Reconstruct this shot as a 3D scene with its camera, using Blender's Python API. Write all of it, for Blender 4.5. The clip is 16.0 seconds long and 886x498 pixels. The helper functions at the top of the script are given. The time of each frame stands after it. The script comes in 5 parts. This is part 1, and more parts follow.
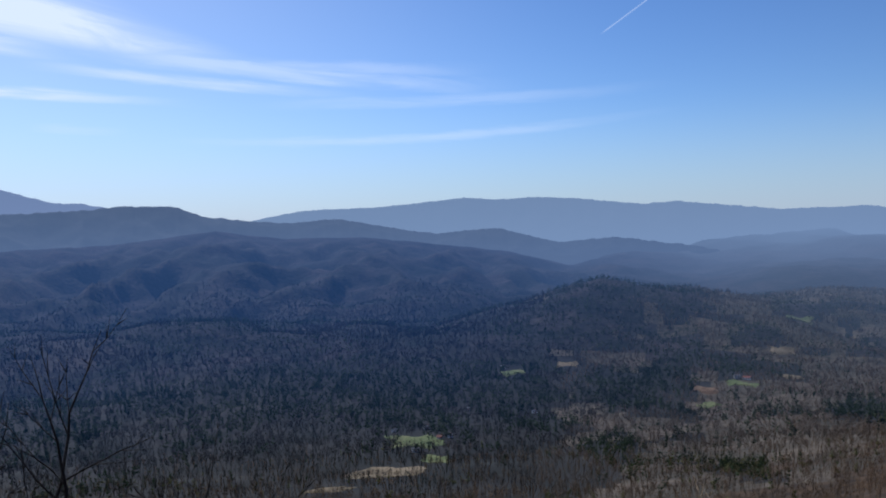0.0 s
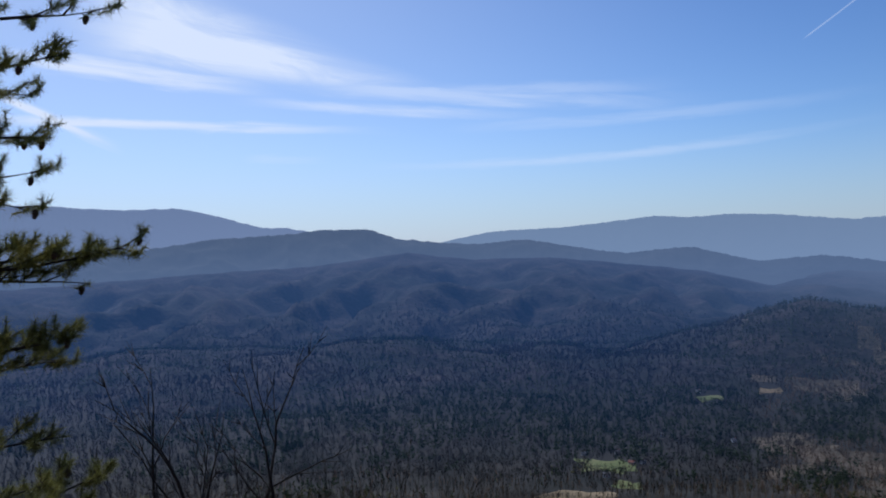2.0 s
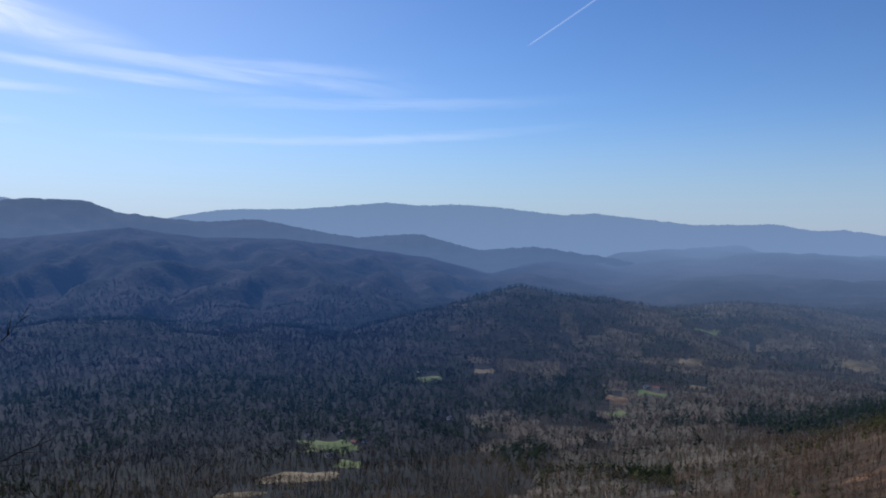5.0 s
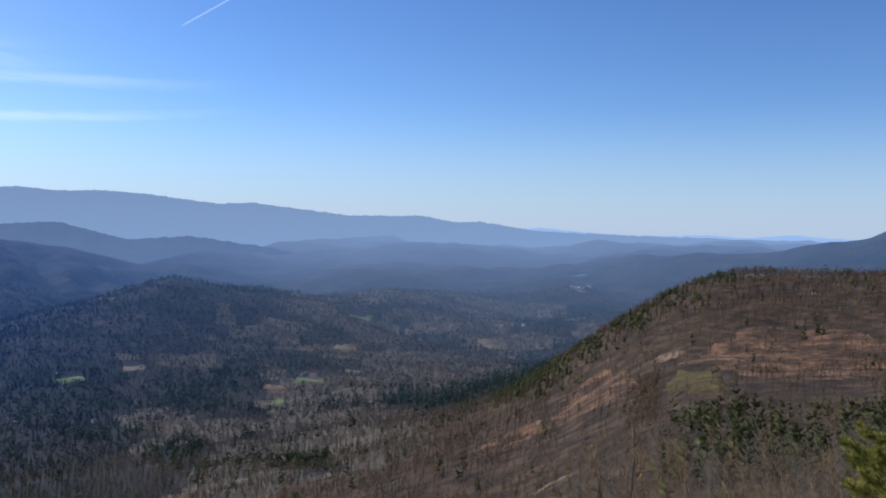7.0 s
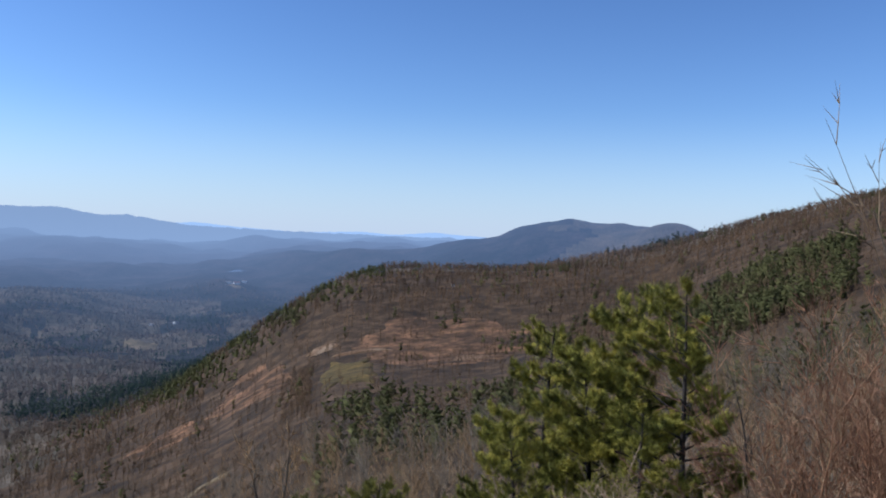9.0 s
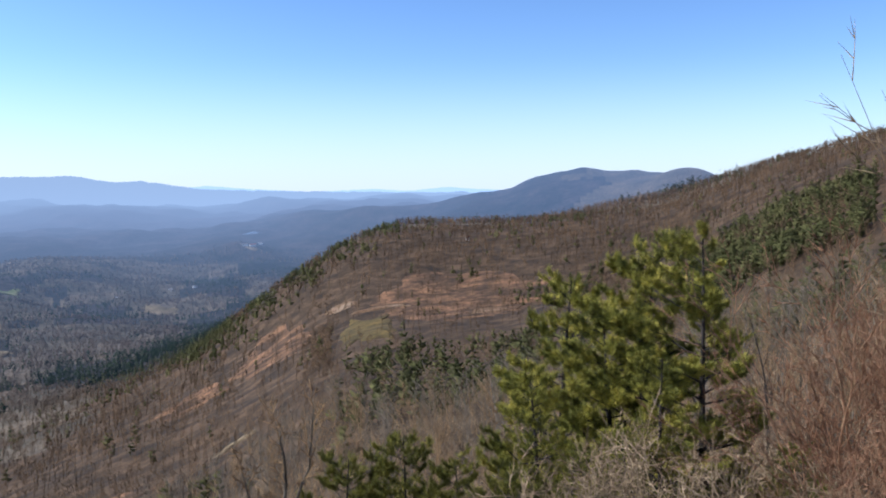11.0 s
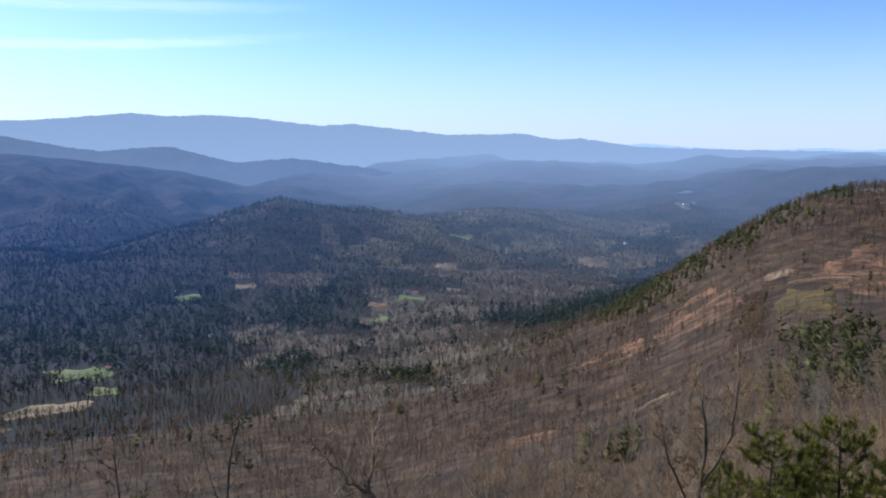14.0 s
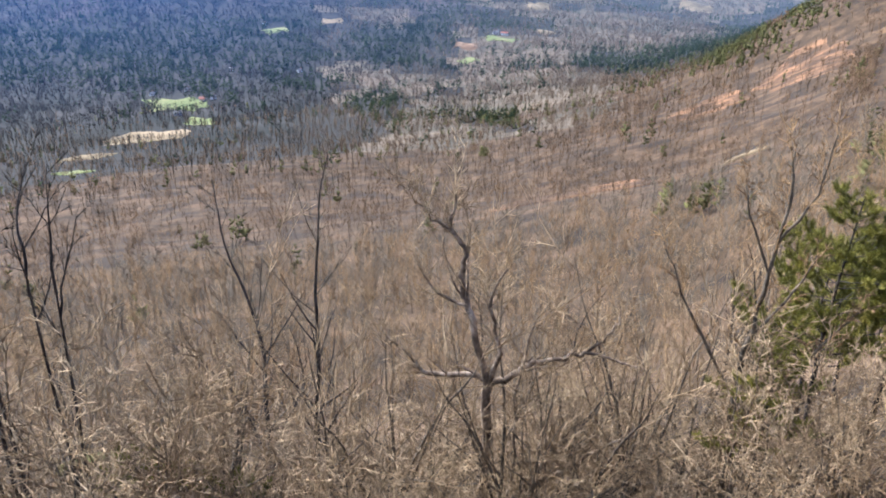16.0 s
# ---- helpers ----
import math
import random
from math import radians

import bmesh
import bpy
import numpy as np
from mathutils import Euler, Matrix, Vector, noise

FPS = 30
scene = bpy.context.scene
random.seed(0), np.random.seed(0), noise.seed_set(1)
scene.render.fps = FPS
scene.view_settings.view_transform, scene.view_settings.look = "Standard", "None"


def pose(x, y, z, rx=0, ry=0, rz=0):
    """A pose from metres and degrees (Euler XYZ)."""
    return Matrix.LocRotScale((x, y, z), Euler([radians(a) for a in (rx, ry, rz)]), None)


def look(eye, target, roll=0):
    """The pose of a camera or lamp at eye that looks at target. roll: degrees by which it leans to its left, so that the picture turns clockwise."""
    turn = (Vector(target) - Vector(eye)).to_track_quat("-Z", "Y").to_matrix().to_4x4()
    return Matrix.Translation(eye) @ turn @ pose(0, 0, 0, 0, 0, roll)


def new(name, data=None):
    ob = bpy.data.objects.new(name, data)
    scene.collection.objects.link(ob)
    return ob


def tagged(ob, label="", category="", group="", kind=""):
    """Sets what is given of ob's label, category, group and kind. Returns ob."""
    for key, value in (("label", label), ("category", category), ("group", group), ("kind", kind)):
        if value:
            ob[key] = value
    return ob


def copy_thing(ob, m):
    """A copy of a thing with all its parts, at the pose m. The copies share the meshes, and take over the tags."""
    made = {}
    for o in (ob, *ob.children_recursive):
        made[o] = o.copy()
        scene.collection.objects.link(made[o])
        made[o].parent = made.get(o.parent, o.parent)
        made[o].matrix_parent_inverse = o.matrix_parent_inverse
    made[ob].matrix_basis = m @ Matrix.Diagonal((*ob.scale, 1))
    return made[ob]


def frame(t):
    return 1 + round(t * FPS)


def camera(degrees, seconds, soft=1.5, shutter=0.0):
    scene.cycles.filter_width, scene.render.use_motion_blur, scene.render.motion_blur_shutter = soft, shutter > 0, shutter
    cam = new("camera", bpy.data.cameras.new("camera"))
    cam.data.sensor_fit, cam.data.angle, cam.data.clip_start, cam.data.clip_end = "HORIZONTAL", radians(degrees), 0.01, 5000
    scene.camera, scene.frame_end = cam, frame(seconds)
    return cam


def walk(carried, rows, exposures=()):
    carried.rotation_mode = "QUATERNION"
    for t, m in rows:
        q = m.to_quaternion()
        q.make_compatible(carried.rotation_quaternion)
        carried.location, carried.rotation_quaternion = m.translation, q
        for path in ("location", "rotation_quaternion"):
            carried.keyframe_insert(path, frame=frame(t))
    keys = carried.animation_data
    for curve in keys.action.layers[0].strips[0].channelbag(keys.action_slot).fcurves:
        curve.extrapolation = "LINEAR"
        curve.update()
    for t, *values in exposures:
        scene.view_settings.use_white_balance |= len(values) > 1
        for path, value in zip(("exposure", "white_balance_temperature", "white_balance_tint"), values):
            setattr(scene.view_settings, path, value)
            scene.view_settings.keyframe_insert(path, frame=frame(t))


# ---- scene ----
EYE = Vector((0, 0, 250))
cam = camera(55.7, 16.0, soft=1.9)
ROWS = [  # seconds, bearing, pitch, roll
    (0, 0.00, -1.20, -1.30), (0.5, -3.26, -2.10, -1.34), (1, -6.13, -1.09, -2.23), (1.5, -10.30, 0.57, -2.54),
    (2, -12.73, 0.52, -1.78), (2.5, -13.62, -0.27, -0.10), (3, -9.88, -1.35, -0.28), (3.2, -7.56, -1.49, -2.30),
    (5.3, 9.64, -0.73, 1.35), (5.5, 13.09, -1.44, 1.39), (6, 19.39, -1.63, 1.34), (6.5, 24.16, -0.59, 0.83),
    (7, 28.48, -1.22, 1.06), (7.5, 34.12, -0.86, 1.22), (8, 39.50, -0.60, 0.71), (8.5, 44.46, -0.13, 1.93),
    (8.7, 47.53, -0.34, 2.03), (9.75, 56.30, -2.20, 1.00), (10.8, 52.40, -4.01, -0.32), (11, 50.71, -4.09, -0.54),
    (11.5, 45.98, -2.71, -0.56), (12, 39.86, -2.97, -0.16), (12.5, 35.93, -2.63, 0.50), (13, 30.21, -3.03, -0.24),
    (13.5, 25.93, -4.36, -0.32), (14, 21.72, -6.81, -0.01), (14.5, 18.09, -10.65, -1.11), (15, 16.24, -14.51, -0.86),
    (15.5, 17.99, -20.06, -0.46), (16, 15.90, -24.29, 0.87),
]


def bearing_pose(bearing, pitch, roll):
    """A camera at EYE; bearing in degrees to the right of +y, roll as the picture leans."""
    a, e = radians(bearing), radians(pitch)
    way = Vector((math.sin(a) * math.cos(e), math.cos(a) * math.cos(e), math.sin(e)))
    return look(EYE, EYE + way * 10, roll)


walk(cam, [(t, bearing_pose(b, p, r)) for t, b, p, r in ROWS],
     exposures=[(t, s, k, 15) for t, s, k in ((0, -0.24, 5400), (1, -0.28, 5400), (2, -0.36, 5500), (3, -0.36, 5500), (5.5, -0.2, 5350), (6.2, -0.06, 5350), (8, 0.11, 5350), (9, 0.24, 5400), (11, 0.72, 5600), (12, 0.5, 5400), (13.2, 0.48, 5450), (14, 0.46, 5450), (14.5, 0.36, 5450), (15.0, 0.64, 5550), (15.3, 1.4, 5500), (16, 1.95, 5700))])

# ---- light: winter afternoon sun, high on the left ----
SUN_BEARING, SUN_HEIGHT = -36, 38
world = bpy.data.worlds.new("sky")
scene.world = world
world.use_nodes = True
wn, wl = world.node_tree.nodes, world.node_tree.links
wn.clear()


def wmath(op, a, b=0.0, c=0.0):
    n = wn.new("ShaderNodeMath")
    n.operation = op
    for i, v in enumerate((a, b, c)):
        if isinstance(v, (int, float)):
            n.inputs[i].default_value = v
        else:
            wl.new(v, n.inputs[i])
    return n.outputs[0]


def wramp(v, a, b, lo=0.0, hi=1.0):
    n = wn.new("ShaderNodeMapRange")
    n.interpolation_type = "SMOOTHSTEP"
    wl.new(v, n.inputs[0])
    for i, x in enumerate((a, b, lo, hi)):
        n.inputs[i + 1].default_value = x
    return n.outputs[0]


sky = wn.new("ShaderNodeTexSky")
sky.sky_type, sky.sun_disc = "NISHITA", False
sky.sun_elevation, sky.sun_rotation = radians(SUN_HEIGHT), radians(SUN_BEARING)
sky.altitude, sky.air_density, sky.dust_density, sky.ozone_density = 400, 1.0, 0.12, 2.5
where = wn.new("ShaderNodeTexCoord").outputs["Generated"]
sep = wn.new("ShaderNodeSeparateXYZ")
wl.new(where, sep.inputs[0])
az = wmath("MULTIPLY", wmath("ARCTAN2", sep.outputs[0], sep.outputs[1]), 57.2958)
el = wmath("MULTIPLY", wmath("ARCSINE", sep.outputs[2]), 57.2958)


def streaks(sx, sy, slant, detail, seed, warp):
    c = wn.new("ShaderNodeCombineXYZ")
    wl.new(wmath("MULTIPLY", az, sx), c.inputs[0])
    wl.new(wmath("MULTIPLY", wmath("MULTIPLY_ADD", az, slant, el), sy), c.inputs[1])
    c.inputs[2].default_value = seed
    n = wn.new("ShaderNodeTexNoise")
    n.inputs["Scale"].default_value, n.inputs["Detail"].default_value = 1.0, detail
    n.inputs["Roughness"].default_value, n.inputs["Distortion"].default_value = 0.6, warp
    wl.new(c.outputs[0], n.inputs["Vector"])
    return n.outputs["Fac"]


# cirrus: a bright fan high in the south with combed-out wisps below it
def wisp(a0, a1, e0, slope, curve, thick, strength, seed):
    """A drawn-out streak from bearing a0 to a1, at height e0 where it starts."""
    t = wmath("SUBTRACT", az, a0)
    mid = wmath("MULTIPLY_ADD", wmath("MULTIPLY_ADD", t, curve, slope), t, e0)
    torn = streaks(0.16, 1.3, -slope, 5, seed, 0.6)
    off = wmath("ABSOLUTE", wmath("SUBTRACT", wmath("MULTIPLY_ADD", torn, 1.6 * thick, -0.8 * thick), wmath("SUBTRACT", el, mid)))
    span = a1 - a0
    ends = wmath("MULTIPLY", wramp(az, a0 - 0.06 * span, a0 + 0.3 * span), wramp(az, a1 + 0.1 * span, a1 - 0.45 * span))
    return wmath("MULTIPLY", wmath("MULTIPLY", wramp(off, thick, 0.1 * thick, 0.0, strength), ends), wramp(streaks(0.1, 0.9, -slope, 4, seed + 5, 0.4), 0.3, 0.6, 0.35, 1.0))


WISPS = [(-44, -17, 9.1, 0.0, -0.0006, 0.45, 0.65, 1.0), (-41, -33.8, 10.8, -0.45, 0.0, 0.5, 0.85, 2.0), (-41, -24, 13.0, -0.09, 0.0, 0.85, 0.65, 3.0),
         (-26, -6, 10.75, -0.075, 0.0, 0.5, 0.42, 4.0), (-24, 4, 12.0, -0.1, 0.0005, 0.8, 0.4, 6.0), (-12, 14, 8.7, 0.0, 0.0008, 0.55, 0.2, 7.0),
         (-17, 14, 6.2, -0.02, 0.002, 0.42, 0.3, 8.0), (-26, -20.5, 6.85, 0.0, 0.0, 0.4, 0.22, 9.0), (-15, 3, 11.3, -0.03, 0.0, 0.7, 0.25, 11.0)]
low_edge = wmath("SUBTRACT", el, wmath("MULTIPLY_ADD", az, -0.09, 9.3))
high_edge = wmath("SUBTRACT", wmath("MULTIPLY_ADD", az, -0.38, 6.6), el)
fan = wmath("MULTIPLY", wmath("MULTIPLY", wramp(low_edge, 0.0, 1.6), wramp(high_edge, -0.6, 2.6)), wramp(az, -38, -29))
fan = wmath("MULTIPLY", fan, wmath("MULTIPLY", wramp(streaks(0.11, 0.42, 0.2, 7, 3.1, 0.9), 0.3, 0.62, 0.4, 1.0), wramp(streaks(0.05, 0.9, 0.14, 6, 5.7, 0.6), 0.28, 0.6, 0.6, 1.0)))
wisps = wisp(*WISPS[0])
for one in WISPS[1:]:
    wisps = wmath("MAXIMUM", wisps, wisp(*one))
# a contrail climbing to the right
gap = wmath("ABSOLUTE", wmath("SUBTRACT", el, wmath("MULTIPLY_ADD", az, 0.63, 5.85)))
trail = wmath("MULTIPLY", wramp(gap, 0.075, 0.02), wmath("MULTIPLY", wramp(az, 10.8, 11.4), wramp(az, 26, 19)))
cover = wmath("MINIMUM", wmath("ADD", wmath("MAXIMUM", wmath("MULTIPLY", fan, 0.95), wisps), wmath("ADD", wmath("MULTIPLY", trail, 0.3), wramp(az, 16, -42, 0.0, 0.36))), 1.0)
cloud = wn.new("ShaderNodeMix")
cloud.data_type = "RGBA"
wl.new(cover, cloud.inputs[0])
clear = wn.new("ShaderNodeVectorMath")  # the clear winter air: a little bluer than the model
clear.operation = "MULTIPLY"
wl.new(sky.outputs[0], clear.inputs[0])
clear.inputs[1].default_value = (0.124, 0.1265, 0.132)
deep = wn.new("ShaderNodeGamma")
deep.inputs[1].default_value = 1.22
wl.new(clear.outputs[0], deep.inputs[0])
full = wn.new("ShaderNodeVectorMath")
full.operation = "SCALE"
full.inputs["Scale"].default_value = 8.0
wl.new(deep.outputs[0], full.inputs[0])
band = wn.new("ShaderNodeMix")  # pale band of air over the horizon
band.data_type = "RGBA"
wl.new(wramp(el, 9.0, -2.0, 0.0, 0.85), band.inputs[0])
wl.new(full.outputs[0], band.inputs[6])
band.inputs[7].default_value = (4.7, 5.5, 6.2, 1)
wl.new(band.outputs[2], cloud.inputs[6])
cloud.inputs[7].default_value = (9.5, 10.0, 10.4, 1)
bg = wn.new("ShaderNodeBackground")
bg.inputs[1].default_value = 0.1
wl.new(cloud.outputs[2], bg.inputs[0])
wl.new(bg.outputs[0], wn.new("ShaderNodeOutputWorld").inputs[0])

sun = new("sun", bpy.data.lights.new("sun", "SUN"))
sun.data.energy, sun.data.angle, sun.data.color = 4.2, radians(0.53), (1.0, 0.93, 0.83)
sa, se = radians(SUN_BEARING), radians(SUN_HEIGHT)
sun.matrix_world = look(Vector((math.sin(sa) * math.cos(se), math.cos(sa) * math.cos(se), math.sin(se))) * 300 + EYE, EYE)


# ---- materials ----
def surface(name, colours, scale=1.0, rough=0.9, island=0.0, bump=0.0, fine=None, glow=None, spots=None, random_object=0.0, translucent=0.0):
    """Noise-mixed colours at two scales (scale: patches per metre), with per-piece brightness."""
    m = bpy.data.materials.new(name)
    m.use_nodes = True
    nt = m.node_tree
    n, l = nt.nodes, nt.links
    b = n["Principled BSDF"]
    b.inputs["Roughness"].default_value = rough
    b.inputs["Specular IOR Level"].default_value = 0.15
    geo = n.new("ShaderNodeNewGeometry")
    tex = n.new("ShaderNodeTexNoise")
    tex.inputs["Scale"].default_value, tex.inputs["Detail"].default_value, tex.inputs["Roughness"].default_value = scale, 5, 0.65
    l.new(geo.outputs["Position"], tex.inputs["Vector"])
    ramp = n.new("ShaderNodeValToRGB")
    el = ramp.color_ramp.elements
    while len(el) < len(colours):
        el.new(0.5)
    for i, c in enumerate(colours):
        el[i].position = 0.36 + 0.28 * i / max(1, len(colours) - 1)
        el[i].color = (*c, 1)
    l.new(tex.outputs["Fac"], ramp.inputs[0])
    out = ramp.outputs[0]
    tex2 = n.new("ShaderNodeTexNoise")
    tex2.inputs["Scale"].default_value, tex2.inputs["Detail"].default_value = fine or scale * 9, 4
    l.new(geo.outputs["Position"], tex2.inputs["Vector"])

    def times(col, val):
        x = n.new("ShaderNodeVectorMath")
        x.operation = "SCALE"
        l.new(col, x.inputs[0])
        l.new(val, x.inputs["Scale"])
        return x.outputs[0]

    def rng(v, a, b, lo, hi):
        x = n.new("ShaderNodeMapRange")
        l.new(v, x.inputs[0])
        for i, y in enumerate((a, b, lo, hi)):
            x.inputs[i + 1].default_value = y
        return x.outputs[0]

    out = times(out, rng(tex2.outputs["Fac"], 0.25, 0.75, 0.62, 1.38))
    if island:
        out = times(out, rng(geo.outputs["Random Per Island"], 0, 1, 1 - island, 1 + island))
    if random_object:
        out = times(out, rng(n.new("ShaderNodeObjectInfo").outputs["Random"], 0, 1, 1 - random_object, 1 + random_object))
    l.new(out, b.inputs["Base Color"])
    if bump:
        bp = n.new("ShaderNodeBump")
        bp.inputs["Strength"].default_value, bp.inputs["Distance"].default_value = 0.6, bump
        l.new(tex2.outputs["Fac"], bp.inputs["Height"])
        l.new(bp.outputs[0], b.inputs["Normal"])
    if glow:
        b.inputs["Emission Color"].default_value = (*glow, 1)
        b.inputs["Emission Strength"].default_value = 1.0
    if translucent:
        tr = n.new("ShaderNodeBsdfTranslucent")
        mix = n.new("ShaderNodeMixShader")
        mix.inputs[0].default_value = translucent
        l.new(out, tr.inputs[0])
        l.new(b.outputs[0], mix.inputs[1])
        l.new(tr.outputs[0], mix.inputs[2])
        l.new(mix.outputs[0], n["Material Output"].inputs[0])
    return m


HAZE_STEPS = [  # metres, share of painted haze in the south and its colour, share up the valley and its colour
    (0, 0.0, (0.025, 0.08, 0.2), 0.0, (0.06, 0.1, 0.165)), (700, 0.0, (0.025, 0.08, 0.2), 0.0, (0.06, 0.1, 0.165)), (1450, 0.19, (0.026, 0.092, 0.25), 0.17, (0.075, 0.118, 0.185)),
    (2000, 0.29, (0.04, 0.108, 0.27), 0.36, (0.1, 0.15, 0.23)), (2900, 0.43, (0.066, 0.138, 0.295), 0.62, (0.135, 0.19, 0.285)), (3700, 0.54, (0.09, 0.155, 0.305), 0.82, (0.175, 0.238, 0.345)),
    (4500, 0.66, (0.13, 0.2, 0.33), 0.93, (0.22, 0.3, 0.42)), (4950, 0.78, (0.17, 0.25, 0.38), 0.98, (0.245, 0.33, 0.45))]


def paint_haze(m, mountain=None):
    """Haze between the lookout and far land, painted in: blue emission mixed over the surface, thickening with
    distance; on a mountain it thickens towards the foot.
    """
    n, l = m.node_tree.nodes, m.node_tree.links
    end = n["Material Output"].inputs[0]
    lit = end.links[0].from_socket
    sep_ = n.new("ShaderNodeSeparateXYZ")
    l.new(n.new("ShaderNodeNewGeometry").outputs["Position"], sep_.inputs[0])

    def calc(op, a, b):
        x = n.new("ShaderNodeMath")
        x.operation = op
        for i, v in enumerate((a, b)):
            if isinstance(v, (int, float)):
                x.inputs[i].default_value = v
            else:
                l.new(v, x.inputs[i])
        return x.outputs[0]

    def fade(v, a, b, lo, hi):
        x = n.new("ShaderNodeMapRange")
        l.new(v, x.inputs[0])
        for i, y in enumerate((a, b, lo, hi)):
            x.inputs[i + 1].default_value = y
        return x.outputs[0]

    def curve(v, values):
        r = n.new("ShaderNodeValToRGB")
        e = r.color_ramp.elements
        while len(e) < len(HAZE_STEPS):
            e.new(0.5)
        for i, c in enumerate(values):
            e[i].position, e[i].color = HAZE_STEPS[i][0] / 5000, (*c, 1) if isinstance(c, tuple) else (c, c, c, 1)
        l.new(v, r.inputs[0])
        return r.outputs[0]

    haze_glow = n.new("ShaderNodeEmission")
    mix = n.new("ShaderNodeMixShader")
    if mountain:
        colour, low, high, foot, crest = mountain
        haze_glow.inputs[0].default_value = (*colour, 1)
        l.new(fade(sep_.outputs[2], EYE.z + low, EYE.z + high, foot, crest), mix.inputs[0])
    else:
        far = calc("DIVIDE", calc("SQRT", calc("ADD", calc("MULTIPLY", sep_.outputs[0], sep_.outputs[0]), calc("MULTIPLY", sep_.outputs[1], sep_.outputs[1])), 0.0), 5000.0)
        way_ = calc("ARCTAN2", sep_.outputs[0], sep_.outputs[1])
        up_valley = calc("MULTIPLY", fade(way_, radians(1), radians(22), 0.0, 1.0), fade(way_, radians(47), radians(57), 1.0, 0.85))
        south, north = curve(far, [a[1] for a in HAZE_STEPS]), curve(far, [a[3] for a in HAZE_STEPS])
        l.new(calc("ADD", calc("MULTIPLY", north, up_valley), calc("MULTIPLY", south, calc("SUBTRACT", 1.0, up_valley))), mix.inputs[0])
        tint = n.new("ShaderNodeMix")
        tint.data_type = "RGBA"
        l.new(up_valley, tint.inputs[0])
        l.new(curve(far, [a[2] for a in HAZE_STEPS]), tint.inputs[6])
        l.new(curve(far, [a[4] for a in HAZE_STEPS]), tint.inputs[7])
        l.new(tint.outputs[2], haze_glow.inputs[0])
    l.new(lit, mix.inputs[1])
    l.new(haze_glow.outputs[0], mix.inputs[2])
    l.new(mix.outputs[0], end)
    return m


M_LITTER = surface("leaf_litter", [(0.0228, 0.0175, 0.012), (0.0522, 0.034, 0.018), (0.095, 0.061, 0.035)], 0.08, 0.95, bump=0.15, fine=0.9)
# valley floor with canopy shade in its colour, then its sunlit copy
M_VALLEY = surface("shaded_valley_floor", [(0.0137, 0.0164, 0.0136), (0.0223, 0.0226, 0.0195), (0.0338, 0.0312, 0.0263)], 0.012, 0.95, fine=0.12)
M_FLOOR_LIT = surface("lit_hardwood_floor", [(0.0558, 0.049, 0.0346), (0.0869, 0.0718, 0.0497), (0.124, 0.0966, 0.0659)], 0.015, 0.95, fine=0.12, bump=4)
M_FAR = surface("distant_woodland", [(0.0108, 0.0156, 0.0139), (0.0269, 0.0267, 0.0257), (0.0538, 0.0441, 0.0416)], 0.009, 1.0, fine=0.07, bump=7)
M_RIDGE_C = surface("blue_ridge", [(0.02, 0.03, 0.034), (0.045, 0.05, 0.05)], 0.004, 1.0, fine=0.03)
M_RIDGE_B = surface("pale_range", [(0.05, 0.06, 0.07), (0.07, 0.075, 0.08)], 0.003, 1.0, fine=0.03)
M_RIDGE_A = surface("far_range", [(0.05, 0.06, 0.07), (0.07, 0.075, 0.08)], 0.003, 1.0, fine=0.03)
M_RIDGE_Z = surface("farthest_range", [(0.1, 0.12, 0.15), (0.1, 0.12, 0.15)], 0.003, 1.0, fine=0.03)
# the ranges' blue is painted haze: emission, strongest at the foot
paint_haze(M_RIDGE_C, ((0.145, 0.208, 0.32), -100, 130, 0.85, 0.62))
paint_haze(M_RIDGE_B, ((0.24, 0.31, 0.45), -20, 290, 0.97, 0.84))
paint_haze(M_RIDGE_A, ((0.245, 0.33, 0.45), -60, 170, 0.99, 0.88))
paint_haze(M_RIDGE_Z, ((0.36, 0.5, 0.68), -60, 30, 0.97, 0.95))
M_ORANGE = surface("fallen_oak_leaves", [(0.0376, 0.0257, 0.0153), (0.0836, 0.0489, 0.026), (0.201, 0.109, 0.0551)], 0.07, 0.95, fine=0.5, bump=0.2)
M_OLIVE = surface("olive_grass", [(0.0425, 0.0304, 0.0144), (0.0748, 0.056, 0.0176), (0.136, 0.092, 0.0288)], 0.11, 0.95, fine=0.5)
M_GRASS = surface("winter_grass", [(0.095, 0.12, 0.042), (0.135, 0.155, 0.055), (0.185, 0.185, 0.08)], 0.03, 0.95, fine=0.4)
M_MOSS = surface("mossy_undergrowth", [(0.045, 0.05, 0.015), (0.085, 0.092, 0.022), (0.15, 0.15, 0.035)], 1.5, 0.95, fine=12, bump=0.05)
M_STRAW = surface("dry_grass", [(0.11, 0.084, 0.048), (0.16, 0.122, 0.068), (0.23, 0.175, 0.105)], 0.03, 0.95, fine=0.4)
M_CLAY = surface("bare_clay", [(0.1, 0.058, 0.031), (0.15, 0.093, 0.051), (0.21, 0.15, 0.095)], 0.06, 0.95, bump=0.2, fine=0.7)
M_WHITE = surface("white_siding", [(0.62, 0.62, 0.6), (0.72, 0.72, 0.7)], 0.5, 0.7)
M_ROOF = surface("grey_roof", [(0.16, 0.15, 0.15), (0.24, 0.23, 0.22)], 0.6, 0.7)
M_REDROOF = surface("rust_red_roof", [(0.24, 0.1, 0.07), (0.32, 0.14, 0.1)], 0.6, 0.7)
M_DARKGLASS = surface("window_glass", [(0.03, 0.035, 0.04), (0.05, 0.055, 0.06)], 0.5, 0.15)
M_WATER = surface("pond_water", [(0.1, 0.13, 0.16), (0.14, 0.17, 0.2)], 0.01, 0.12)
